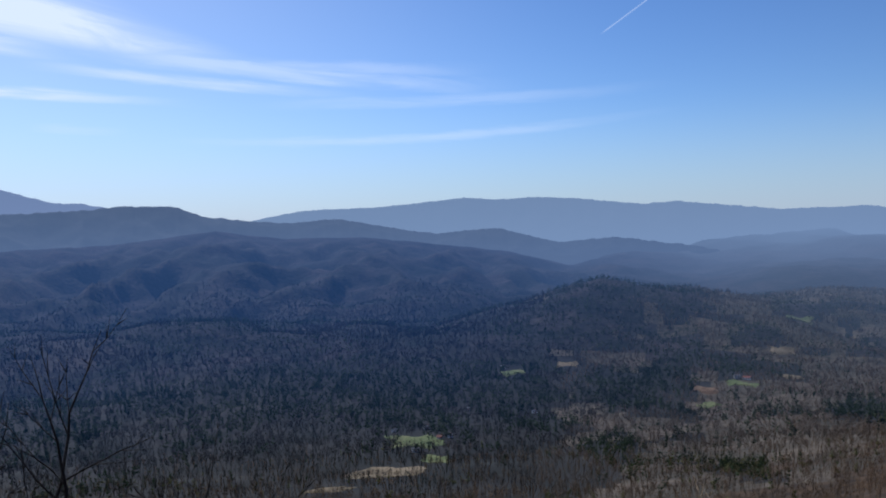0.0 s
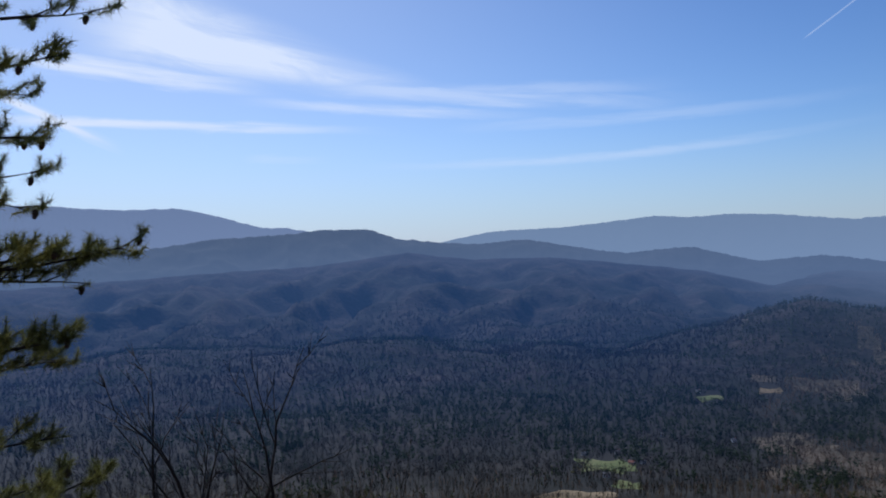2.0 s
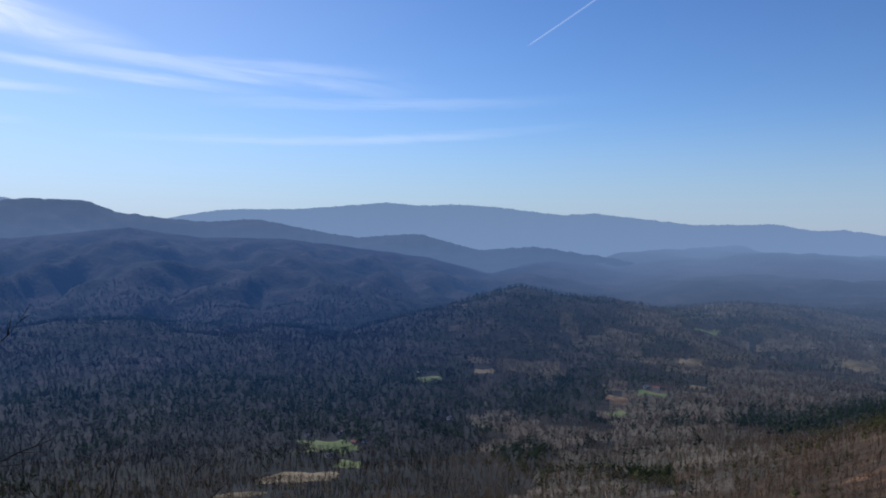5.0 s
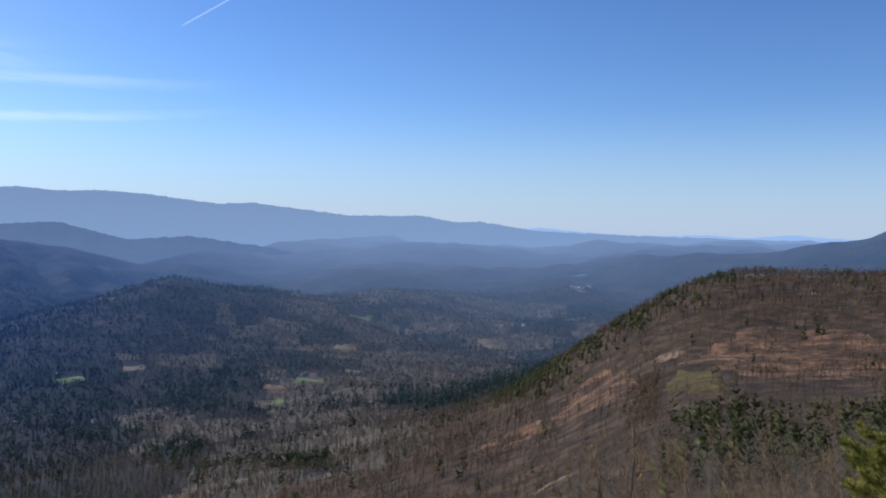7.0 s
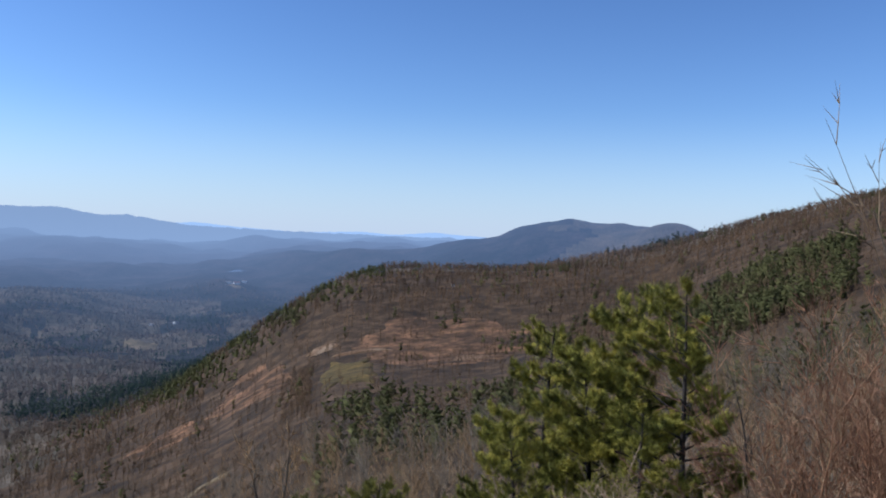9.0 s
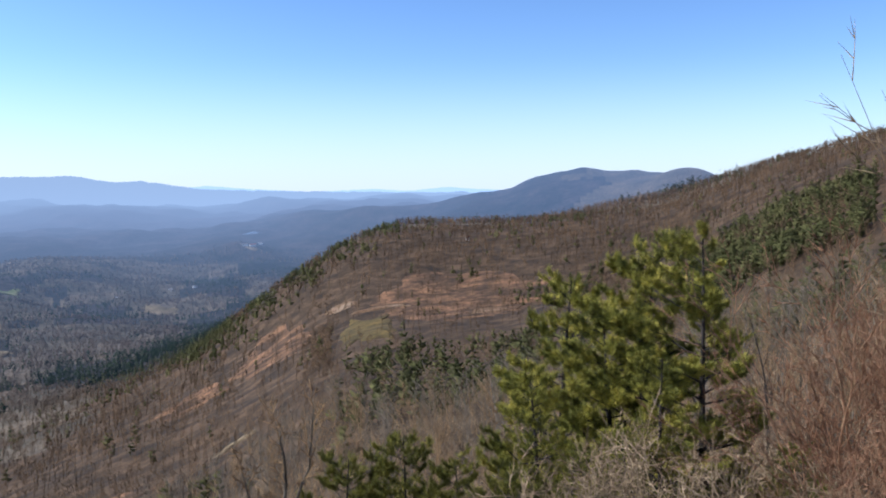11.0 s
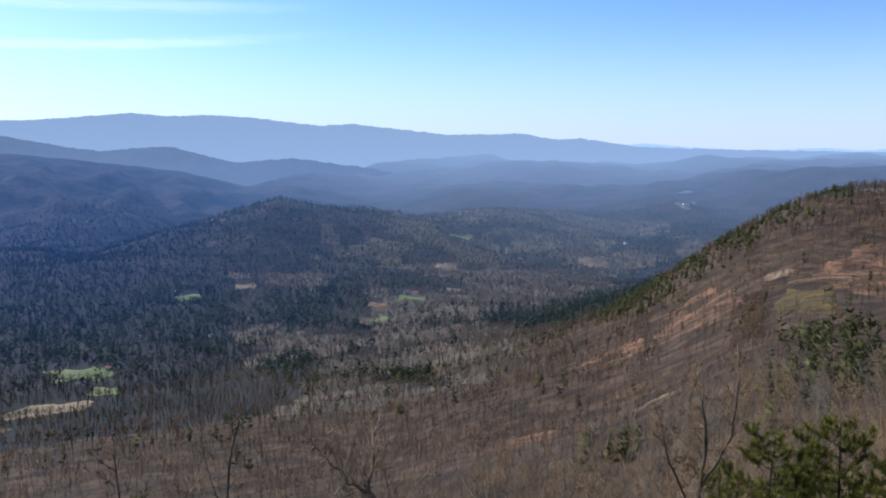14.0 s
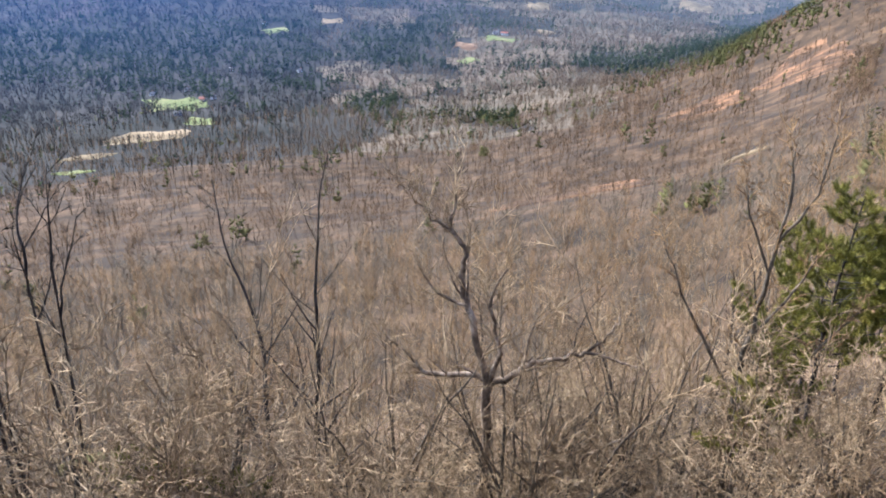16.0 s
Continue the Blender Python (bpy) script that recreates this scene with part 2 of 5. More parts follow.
M_ROCK = surface("pale_rock", [(0.45, 0.43, 0.4), (0.6, 0.58, 0.55)], 1.5, 0.9, bump=0.03)
M_BARK = surface("grey_bark", [(0.042, 0.034, 0.0247), (0.08, 0.066, 0.0476), (0.13, 0.11, 0.0816)], 2.5, 0.9, bump=0.01, fine=30, random_object=0.3)
M_TWIG = surface("bare_twigs", [(0.0924, 0.058, 0.0279), (0.158, 0.1, 0.0484), (0.231, 0.155, 0.0771)], 0.8, 0.85, island=0.35, random_object=0.25)
# lighter copy of the twigs, sunlight on them put into base colour
M_TWIGPALE = surface("sunlit_tan_twigs", [(0.14, 0.098, 0.0555), (0.24, 0.174, 0.101), (0.379, 0.286, 0.172)], 0.8, 0.85, island=0.35, random_object=0.2)
M_REDTWIG = surface("red_brown_twigs", [(0.151, 0.0749, 0.0378), (0.233, 0.125, 0.0672), (0.313, 0.195, 0.113)], 0.8, 0.85, island=0.35)
M_PALEBARK = surface("pale_weathered_bark", [(0.055, 0.042, 0.0301), (0.132, 0.1, 0.0714), (0.374, 0.3, 0.224)], 2.2, 0.9, bump=0.01, fine=20)
M_WOODS = surface("bare_woods", [(0.0479, 0.032, 0.0175), (0.0786, 0.0501, 0.0267), (0.12, 0.0758, 0.0395)], 0.02, 0.9, island=0.3)
# one kind of hardwood twice: backlit shade and sunlight put into base colour
M_WOODS_SHADED = surface("shaded_valley_woods", [(0.0179, 0.0178, 0.0159), (0.0262, 0.0244, 0.0212), (0.0373, 0.0333, 0.028)], 0.012, 0.9, island=0.1, translucent=0.15)
M_WOODS_LIT = surface("sunlit_valley_woods", [(0.0858, 0.067, 0.0487), (0.119, 0.0902, 0.0635), (0.16, 0.116, 0.08)], 0.012, 0.9, island=0.1, translucent=0.3)
M_PINE = surface("pine_needles", [(0.08, 0.084, 0.016), (0.21, 0.2, 0.032), (0.42, 0.36, 0.062)], 1.3, 0.6, island=0.55, translucent=0.06)
M_PINE_G = surface("green_pine_needles", [(0.0783, 0.0783, 0.0144), (0.142, 0.135, 0.0216), (0.236, 0.209, 0.0408)], 1.1, 0.6, island=0.45, translucent=0.1)
M_CONE = surface("pine_cone_brown", [(0.05, 0.03, 0.02), (0.1, 0.065, 0.04)], 40, 0.8)
# pine needles again, with the backlit tree's shade in the base colour
M_PINE_D = surface("backlit_pine_needles", [(0.075, 0.085, 0.024), (0.15, 0.155, 0.04), (0.27, 0.25, 0.065)], 3.0, 0.6, island=0.4, translucent=0.3)
M_DARKBARK = surface("dark_bark", [(0.018, 0.015, 0.013), (0.032, 0.027, 0.023), (0.055, 0.047, 0.04)], 2.5, 0.9, bump=0.01, fine=30)
M_PINE_H = surface("hillside_pines", [(0.052, 0.056, 0.02), (0.082, 0.085, 0.03), (0.125, 0.122, 0.046)], 0.03, 0.95, island=0.3, translucent=0.4)
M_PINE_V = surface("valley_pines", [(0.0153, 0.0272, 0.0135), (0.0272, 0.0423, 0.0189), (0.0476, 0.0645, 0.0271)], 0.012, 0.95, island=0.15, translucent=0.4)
# far copies of the valley trees: paler, and blued by the painted haze
M_PINE_F = surface("hazed_far_pines", [(0.02, 0.0325, 0.0181), (0.034, 0.0493, 0.0247), (0.055, 0.0717, 0.0342)], 0.01, 0.95, island=0.12, translucent=0.4)
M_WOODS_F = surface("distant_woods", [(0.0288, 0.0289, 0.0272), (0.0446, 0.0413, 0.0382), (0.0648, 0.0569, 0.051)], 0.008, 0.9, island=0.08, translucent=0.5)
# distance haze goes into these surfaces as emission
for far_material in (M_VALLEY, M_FLOOR_LIT, M_FAR, M_GRASS, M_STRAW, M_CLAY, M_WATER, M_WHITE, M_ROOF, M_REDROOF, M_WOODS, M_WOODS_SHADED, M_WOODS_LIT, M_PINE_H, M_PINE_V, M_PINE_F, M_WOODS_F):
    paint_haze(far_material)

# ---- the lie of the land ----
RADII = [2, 15, 40, 100, 200, 450, 700, 1000, 1400, 2000, 2800, 4950]
PROFILES = {  # height above the eye along each bearing
    -50: [-1.7, -14, -29, -52, -86, -150, -195, -226, -238, -222, -185, -60],
    0: [-1.7, -15, -31, -55, -88, -150, -197, -228, -238, -225, -190, -60],
    17: [-1.7, -15, -31, -54, -84, -142, -190, -226, -236, -228, -195, -60],
    32: [-1.7, -14, -28, -48, -71, -112, -150, -192, -226, -225, -180, -25],
    36: [-1.7, -13.5, -26, -44, -64, -98, -108, -158, -220, -222, -175, -25],
    44: [-1.7, -12, -22, -35, -49, -64, -43, -68, -190, -215, -150, -20],
    54: [-1.7, -9, -17, -31, -45, -62, -38, -40, -130, -190, -150, -20],
    60: [-1.7, -9, -16, -28, -40, -52, -30, -28, -80, -150, -140, -20],
    66: [-1.7, -8, -15, -25, -36, -44, -22, -4, -40, -100, -120, -20],
    72: [-1.7, -8, -14, -21, -28, -17, 13, 28, -5, -50, -70, -20],
    78: [-1.7, -7, -12, -18, -20, 6, 36, 48, 40, 0, -20, -20],
}
PROFILES[95] = [-1.7, -4, -6, -4, 8, 42, 70, 90, 90, 60, 40, 20]
PROFILES[130] = [h * 1.1 + 4 for h in PROFILES[95]]
PROFILES[250] = PROFILES[130]
PROFILES[310] = PROFILES[-50]

AZ_GRID = np.arange(-50, 311, 1.0)
LOG_GRID = np.linspace(math.log(2), math.log(4950), 240)


def blurred(g, n, axis):
    k = np.ones(n) / n
    pad = [(0, 0), (0, 0)]
    pad[axis] = (n // 2, n // 2)
    g = np.pad(g, pad, mode="wrap" if axis == 0 else "edge")
    return np.apply_along_axis(lambda v: np.convolve(v, k, mode="valid"), axis, g)


keys = sorted(PROFILES)
rows = np.array([np.interp(LOG_GRID, np.log(RADII), PROFILES[k]) for k in keys])
LAND = np.array([np.interp(AZ_GRID, keys, rows[:, j]) for j in range(len(LOG_GRID))]).T
for _ in range(2):
    LAND = blurred(blurred(LAND, 5, 0), 7, 1)


def lattice(ix, iy, seed):
    v = np.sin(ix * 127.1 + iy * 311.7 + seed * 74.7) * 43758.5453
    return v - np.floor(v)


def value_noise(x, y, seed=0):
    ix, iy = np.floor(x), np.floor(y)
    fx, fy = x - ix, y - iy
    fx, fy = fx * fx * (3 - 2 * fx), fy * fy * (3 - 2 * fy)
    a, b = lattice(ix, iy, seed), lattice(ix + 1, iy, seed)
    c, d = lattice(ix, iy + 1, seed), lattice(ix + 1, iy + 1, seed)
    return (a * (1 - fx) + b * fx) * (1 - fy) + (c * (1 - fx) + d * fx) * fy


def fbm(x, y, seed=0, octaves=4):
    s, a, n = 0, 0.5, 0
    for o in range(octaves):
        s = s + a * value_noise(x * 2**o + 17.3 * o, y * 2**o - 9.1 * o, seed + o)
        n, a = n + a, a * 0.5
    return s / n


HILLS = [(-62, -1.4), (-50, -1.4), (-40, -1.3), (-27.8, -0.7), (-21.5, -0.5), (-15.2, 0.25), (-10.8, -0.35), (-5.5, -0.35), (-0.5, -0.95), (4.5, -1.55), (8.3, -2.5), (12, -3.6), (16, -5), (19, -9)]  # bearing, height in degrees
KNOLLS = [  # bearing, distance, rise, half-widths to the left, to the right and along the sight
    (10.4, 1900, 96, 160, 300, 240), (60.8, 2900, 150, 600, 330, 330), (67.3, 2600, 76, 110, 90, 180), (66.0, 1900, 55, 160, 200, 200), (60.4, 2880, 30, 70, 50, 140), (57.6, 2850, 16, 55, 60, 130), (63.6, 2900, 18, 60, 80, 140), (36.8, 2550, 45, 90, 70, 130),
    (26, 2300, 35, 160, 160, 150), (2, 1500, 22, 150, 150, 130), (-14, 1700, 30, 200, 240, 160),
    (48, 830, 12, 40, 60, 90), (-32, 2200, 45, 250, 250, 250),
]


def height(x, y):
    """Ground height at x, y (arrays), in world metres."""
    x, y = np.asarray(x, float), np.asarray(y, float)
    r = np.maximum(np.hypot(x, y), 2.0)
    az = np.degrees(np.arctan2(x, y))
    az = np.where(az < -50, az + 360, az)
    i = np.clip((az + 50), 0, len(AZ_GRID) - 1.001)
    j = np.clip((np.log(r) - LOG_GRID[0]) / (LOG_GRID[1] - LOG_GRID[0]), 0, len(LOG_GRID) - 1.001)
    i0, j0 = i.astype(int), j.astype(int)
    u, v = i - i0, j - j0
    z = (LAND[i0, j0] * (1 - u) + LAND[i0 + 1, j0] * u) * (1 - v) + (LAND[i0, j0 + 1] * (1 - u) + LAND[i0 + 1, j0 + 1] * u) * v
    for b, d, rise, wl_, wr_, wd in KNOLLS:
        s, c = math.sin(radians(b)), math.cos(radians(b))
        across, along = x * c - y * s, x * s + y * c - d
        z = z + rise * np.exp(-0.5 * ((across / np.where(across < 0, wl_, wr_))**2 + (along / wd)**2))
    far = np.clip((r - 900) / 900, 0, 1)
    z = z + far * ((34 + np.clip((r - 2400) / 600, 0, 1) * 70) * (fbm(x / 300, y / 300, 5) - 0.5) + 60 * (fbm(x / 900, y / 900, 9, 2) - 0.5) - 30 * (np.abs(2 * fbm(x / 210 + y / 700, y / 170, 6, 3) - 1) - 0.3) * np.clip((2600 - r) / 500, 0, 1))
    mid = np.clip((r - 90) / 200, 0, 1) * (1 - far)
    z = z + mid * 9 * (fbm(x / 75, y / 75, 2) - 0.5)
    z = z + np.clip((r - 6) / 30, 0, 1) * np.clip((160 - r) / 80, 0, 1) * 1.6 * (fbm(x / 9, y / 9, 3, 3) - 0.5)
    # the ravine-cut hills that close the valley in the south
    top = 3700 * np.tan(np.radians(np.interp(np.where(az > 180, az - 360, az), [c[0] for c in HILLS], [c[1] for c in HILLS])))
    t = np.clip((r - 1950) / 1750, 0, 1)
    spur = 1 - np.abs(2 * fbm(x / 260 + 0.4 * fbm(x / 500, y / 500, 16, 2), y / 420, 14, 2) - 1) * 2.2
    face = -226 + (top + 226) * t**0.85 + (44 * (spur - 0.2) - 66 * np.abs(2 * fbm(x / 140, y / 260, 19, 2) - 1)) * np.sin(math.pi * t)**0.7 - np.clip((r - 3720) / 250, 0, 1) * 160
    face = face - 6 * np.clip(1 - (r - 1950) / 220, 0, 1) + (20 * (fbm(x / 64, y / 64, 23, 3) - 0.5) - 26 * np.abs(2 * fbm(x / 75 + y / 400, y / 150, 29, 3) - 1)) * np.clip(t * 6, 0, 1) * np.clip((1 - t) * 5, 0.25, 1) + 7
    z = np.where(r > 1950, np.maximum(z - np.clip((r - 1950) / 300, 0, 1) * 60 * np.clip((top + 240) / 120, 0, 1), face), z)
    return z + EYE.z


def polar(bearing, distance):
    return distance * math.sin(radians(bearing)), distance * math.cos(radians(bearing))


def sight(bearing, dip):
    """Where the line from the lookout at that bearing and dip (degrees) meets the ground."""
    d = np.exp(np.linspace(math.log(12), math.log(4900), 1500))
    x, y = d * math.sin(radians(bearing)), d * math.cos(radians(bearing))
    k = int(np.argmax(height(x, y) - EYE.z >= -d * math.tan(radians(dip))))
    return float(x[k]), float(y[k]), float(height(x[k], y[k]))


def mesh_of(name, verts, faces):
    """A mesh from arrays of corners and of triangles or quads."""
    me = bpy.data.meshes.new(name)
    verts, faces = np.asarray(verts, np.float32), np.asarray(faces, np.int32)
    k = faces.shape[1]
    me.vertices.add(len(verts))
    me.vertices.foreach_set("co", verts.ravel())
    me.loops.add(faces.size)
    me.loops.foreach_set("vertex_index", faces.ravel())
    me.polygons.add(len(faces))
    me.polygons.foreach_set("loop_start", np.arange(0, faces.size, k, dtype=np.int32))
    me.update(calc_edges=True)
    return me


def grid_faces(nu, nv, closed=False):
    a = np.arange(nu * nv).reshape(nu, nv)
    b = np.roll(a, -1, 0) if closed else a[1:]
    a = a if closed else a[:-1]
    return np.stack([a[:, :-1], b[:, :-1], b[:, 1:], a[:, 1:]], -1).reshape(-1, 4)


def thing(name, mesh, material, label, category, kind="", group=""):
    ob = new(name, mesh)
    if material and not mesh.materials:
        mesh.materials.append(material)
    return tagged(ob, label, category, group, kind)


def part(name, mesh, material, parent, label=""):
    ob = new(name, mesh)
    if material and not mesh.materials:
        mesh.materials.append(material)
    ob.parent = parent
    return tagged(ob, label) if label else ob


# ---- where pines grow ----
STANDS = [  # pine stands: bearing, dip, half-widths across and up, in degrees
    (-4, 11.9, 4.5, 1.2), (-2.9, 12.1, 1.8, 0.8), (-7.5, 9.6, 4.5, 1.1), (-0.3, 9.6, 5, 0.9), (12.9, 10.3, 3.4, 1.2), (5, 11, 3, 0.8), (20.2, 6.9, 1.5, 0.55), (18.8, 9.3, 0.8, 0.5),
    (35.5, 6.2, 2.2, 0.45), (38, 5, 1.3, 0.5), (10.8, 4, 4, 1.0), (23.2, 5.2, 1.6, 0.35), (33.1, 10.3, 2.4, 0.8), (28, 11.3, 3, 0.6), (11, 14.2, 2, 0.6), (19.6, 15.2, 2, 0.5),
    (-11, 10.8, 8, 1.4), (-16.7, 6.2, 4.5, 0.8), (-20.6, 9.5, 3.2, 1.1), (-31.5, 5.8, 4, 1.0), (2.2, 9.4, 2.2, 0.5), (9.7, 6.6, 5, 1.2), (-27, 11, 6, 1.2),
    (46.6, 2.6, 1.4, 0.4), (44.2, 3.9, 1.5, 0.5), (41, 5.6, 1.6, 0.6), (38.3, 7.4, 1.7, 0.7), (35.5, 9.2, 2, 0.8),
]


def pine_share(x, y, r, b):
    """How likely a tree is a pine: stands and belts in the bare woods."""
    small = fbm(x / 45, y / 45, 78, 3)
    dip = np.degrees(np.arctan2(EYE.z - height(x, y) - 4, r))
    bare = np.ones(np.shape(x))
    for sb, sd, wb, wd in STANDS:
        q = ((b - sb) / wb)**2 + ((dip - sd) / wd)**2
        bare = bare * (1 - 0.95 * np.clip(1.6 - q - 3.0 * (small - 0.5), 0, 1))
    base = np.clip((fbm(x / 130, y / 130, 77, 3) - 0.47) * 4, 0.04, 0.75)
    base = np.where(b < 17, base + 0.08 * np.clip((r - 1000) / 400, 0, 1), base * 0.7)
    slope = (r < 950) & (b > 26)
    base = np.where(slope, np.clip((small - 0.62) * 5, 0.03, 0.8), base)
    base = np.where((r < 330) & (b < 43), np.clip((small - 0.7) * 3, 0.006, 0.3), base)
    fringe = (r > 140) & (r < 270) & (b > 44) & (b < 62)
    base = np.where(fringe, np.clip((small - 0.42) * 6, 0.1, 0.9), base)
    stand_ = (b > 66) & (b < 78) & (r > 260) & (r < 470)
    base = np.where(stand_, np.clip((small - 0.3) * 5, 0.3, 0.95), base)
    near = np.clip((small - 0.7) * 3, 0.006, 0.3)
    base = np.where(b < 26, near + (base - near) * np.clip((r - 380) / 600, 0, 1), base)
    return 1 - (1 - base) * bare


# ---- ground: one sheet from the lookout to the horizon ----
bearings = np.radians(np.concatenate([np.arange(-58, 100, 0.42), np.arange(100, 302, 4.0)]))
ranges = np.concatenate([[0.0], np.exp(np.linspace(math.log(1.5), math.log(1900), 230)), np.linspace(1920, 3800, 90), np.linspace(3830, 4950, 24)])
gx, gy = np.sin(bearings)[:, None] * ranges, np.cos(bearings)[:, None] * ranges
gz = height(gx, gy)
me = mesh_of("ground", np.stack([gx, gy, gz], -1).reshape(-1, 3), grid_faces(len(bearings), len(ranges), True)[:, ::-1])
for m in (M_LITTER, M_VALLEY, M_FAR, M_FLOOR_LIT):
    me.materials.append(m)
cr = np.hypot(gx, gy)[:, 1:] * (0.93 + 0.14 * fbm(gx[:, 1:] / 150, gy[:, 1:] / 150, 21))
zone = np.digitize(cr, [780, 1450])
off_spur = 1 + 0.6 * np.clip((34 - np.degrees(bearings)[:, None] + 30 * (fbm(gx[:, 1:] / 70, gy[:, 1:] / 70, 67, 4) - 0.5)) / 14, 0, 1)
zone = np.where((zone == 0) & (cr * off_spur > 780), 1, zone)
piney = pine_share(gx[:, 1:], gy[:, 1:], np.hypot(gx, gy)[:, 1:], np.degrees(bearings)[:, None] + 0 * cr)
# lit floor colour right of about 9 degrees, outside the pine stands
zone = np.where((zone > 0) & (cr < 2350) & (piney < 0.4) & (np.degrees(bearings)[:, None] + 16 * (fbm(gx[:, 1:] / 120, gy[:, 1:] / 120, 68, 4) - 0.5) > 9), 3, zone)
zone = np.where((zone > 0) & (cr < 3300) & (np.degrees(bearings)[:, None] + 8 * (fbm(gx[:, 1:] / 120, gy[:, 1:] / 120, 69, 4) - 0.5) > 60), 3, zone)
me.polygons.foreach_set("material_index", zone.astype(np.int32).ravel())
me.polygons.foreach_set("use_smooth", np.ones(len(me.polygons), bool))
thing("ground", me, None, "mountainside and wooded valley floor with brown leaf litter", "ground", "structure")


def ridge(name, distance, depth, crest, rough, material, label, base=-160):
    """A mountain range: crest is (bearing, degrees above the eye); spurs and ravines run down its face."""
    b = np.arange(crest[0][0], crest[-1][0] + 0.01, 0.12)
    e = np.interp(b, [c[0] for c in crest], [c[1] for c in crest])
    k = np.hanning(13)
    e = np.convolve(np.pad(e, 6, mode="edge"), k / k.sum(), mode="valid")
    top = distance * np.tan(np.radians(e))
    top = top + rough * 0.16 * (fbm(b * 1.9, b * 0, 31, 4) - 0.5) + 3.0 * (value_noise(b * 9, b * 0, 8) - 0.5)
    n = 40
    v = np.linspace(0, 1, n)
    rows_ = []
    for t in v:
        d = distance - depth * (1 - t)
        fold = 0.5 - np.abs(2 * fbm(b * distance / 57 / 230 + 0.25 * t, t * 1.7 + 0 * b, 40, 3) - 1) * 2
        z = base + (top - base) * t**0.85 + rough * fold * math.sin(math.pi * t) * 0.45
        z = z + rough * 0.25 * (fbm(b * distance / 57 / 60, t * 6 + 0 * b, 50, 3) - 0.5) * math.sin(math.pi * t)
        rows_.append(np.stack([d * np.sin(np.radians(b)), d * np.cos(np.radians(b)), z + EYE.z], -1))
    d = distance + 60
    rows_.append(np.stack([d * np.sin(np.radians(b)), d * np.cos(np.radians(b)), base + 0 * b + EYE.z], -1))
    vv = np.stack(rows_, 1)
    me = mesh_of(name, vv.reshape(-1, 3), grid_faces(len(b), n + 1)[:, ::-1])
    me.polygons.foreach_set("use_smooth", np.ones(len(me.polygons), bool))
    return thing(name, me, material, label, "mountain", "structure")


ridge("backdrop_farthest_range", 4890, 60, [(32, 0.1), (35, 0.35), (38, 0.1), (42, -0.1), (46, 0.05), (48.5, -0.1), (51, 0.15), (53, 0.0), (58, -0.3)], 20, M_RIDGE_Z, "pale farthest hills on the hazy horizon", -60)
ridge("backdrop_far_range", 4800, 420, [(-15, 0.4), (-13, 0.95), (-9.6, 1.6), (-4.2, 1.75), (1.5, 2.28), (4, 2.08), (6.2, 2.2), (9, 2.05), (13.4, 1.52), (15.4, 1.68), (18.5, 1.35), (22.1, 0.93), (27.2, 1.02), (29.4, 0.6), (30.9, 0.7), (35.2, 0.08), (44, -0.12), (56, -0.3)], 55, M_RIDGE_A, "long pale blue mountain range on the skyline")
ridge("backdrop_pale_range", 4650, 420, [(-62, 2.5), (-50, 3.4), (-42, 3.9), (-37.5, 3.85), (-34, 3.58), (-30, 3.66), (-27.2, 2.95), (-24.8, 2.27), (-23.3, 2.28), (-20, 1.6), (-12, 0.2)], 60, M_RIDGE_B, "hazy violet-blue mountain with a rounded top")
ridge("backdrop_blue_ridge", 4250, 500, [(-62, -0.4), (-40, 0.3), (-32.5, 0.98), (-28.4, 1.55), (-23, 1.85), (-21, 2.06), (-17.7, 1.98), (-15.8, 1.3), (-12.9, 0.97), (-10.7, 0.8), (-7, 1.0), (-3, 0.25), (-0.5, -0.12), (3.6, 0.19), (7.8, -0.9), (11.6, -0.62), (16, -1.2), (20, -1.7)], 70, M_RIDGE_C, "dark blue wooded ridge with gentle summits")

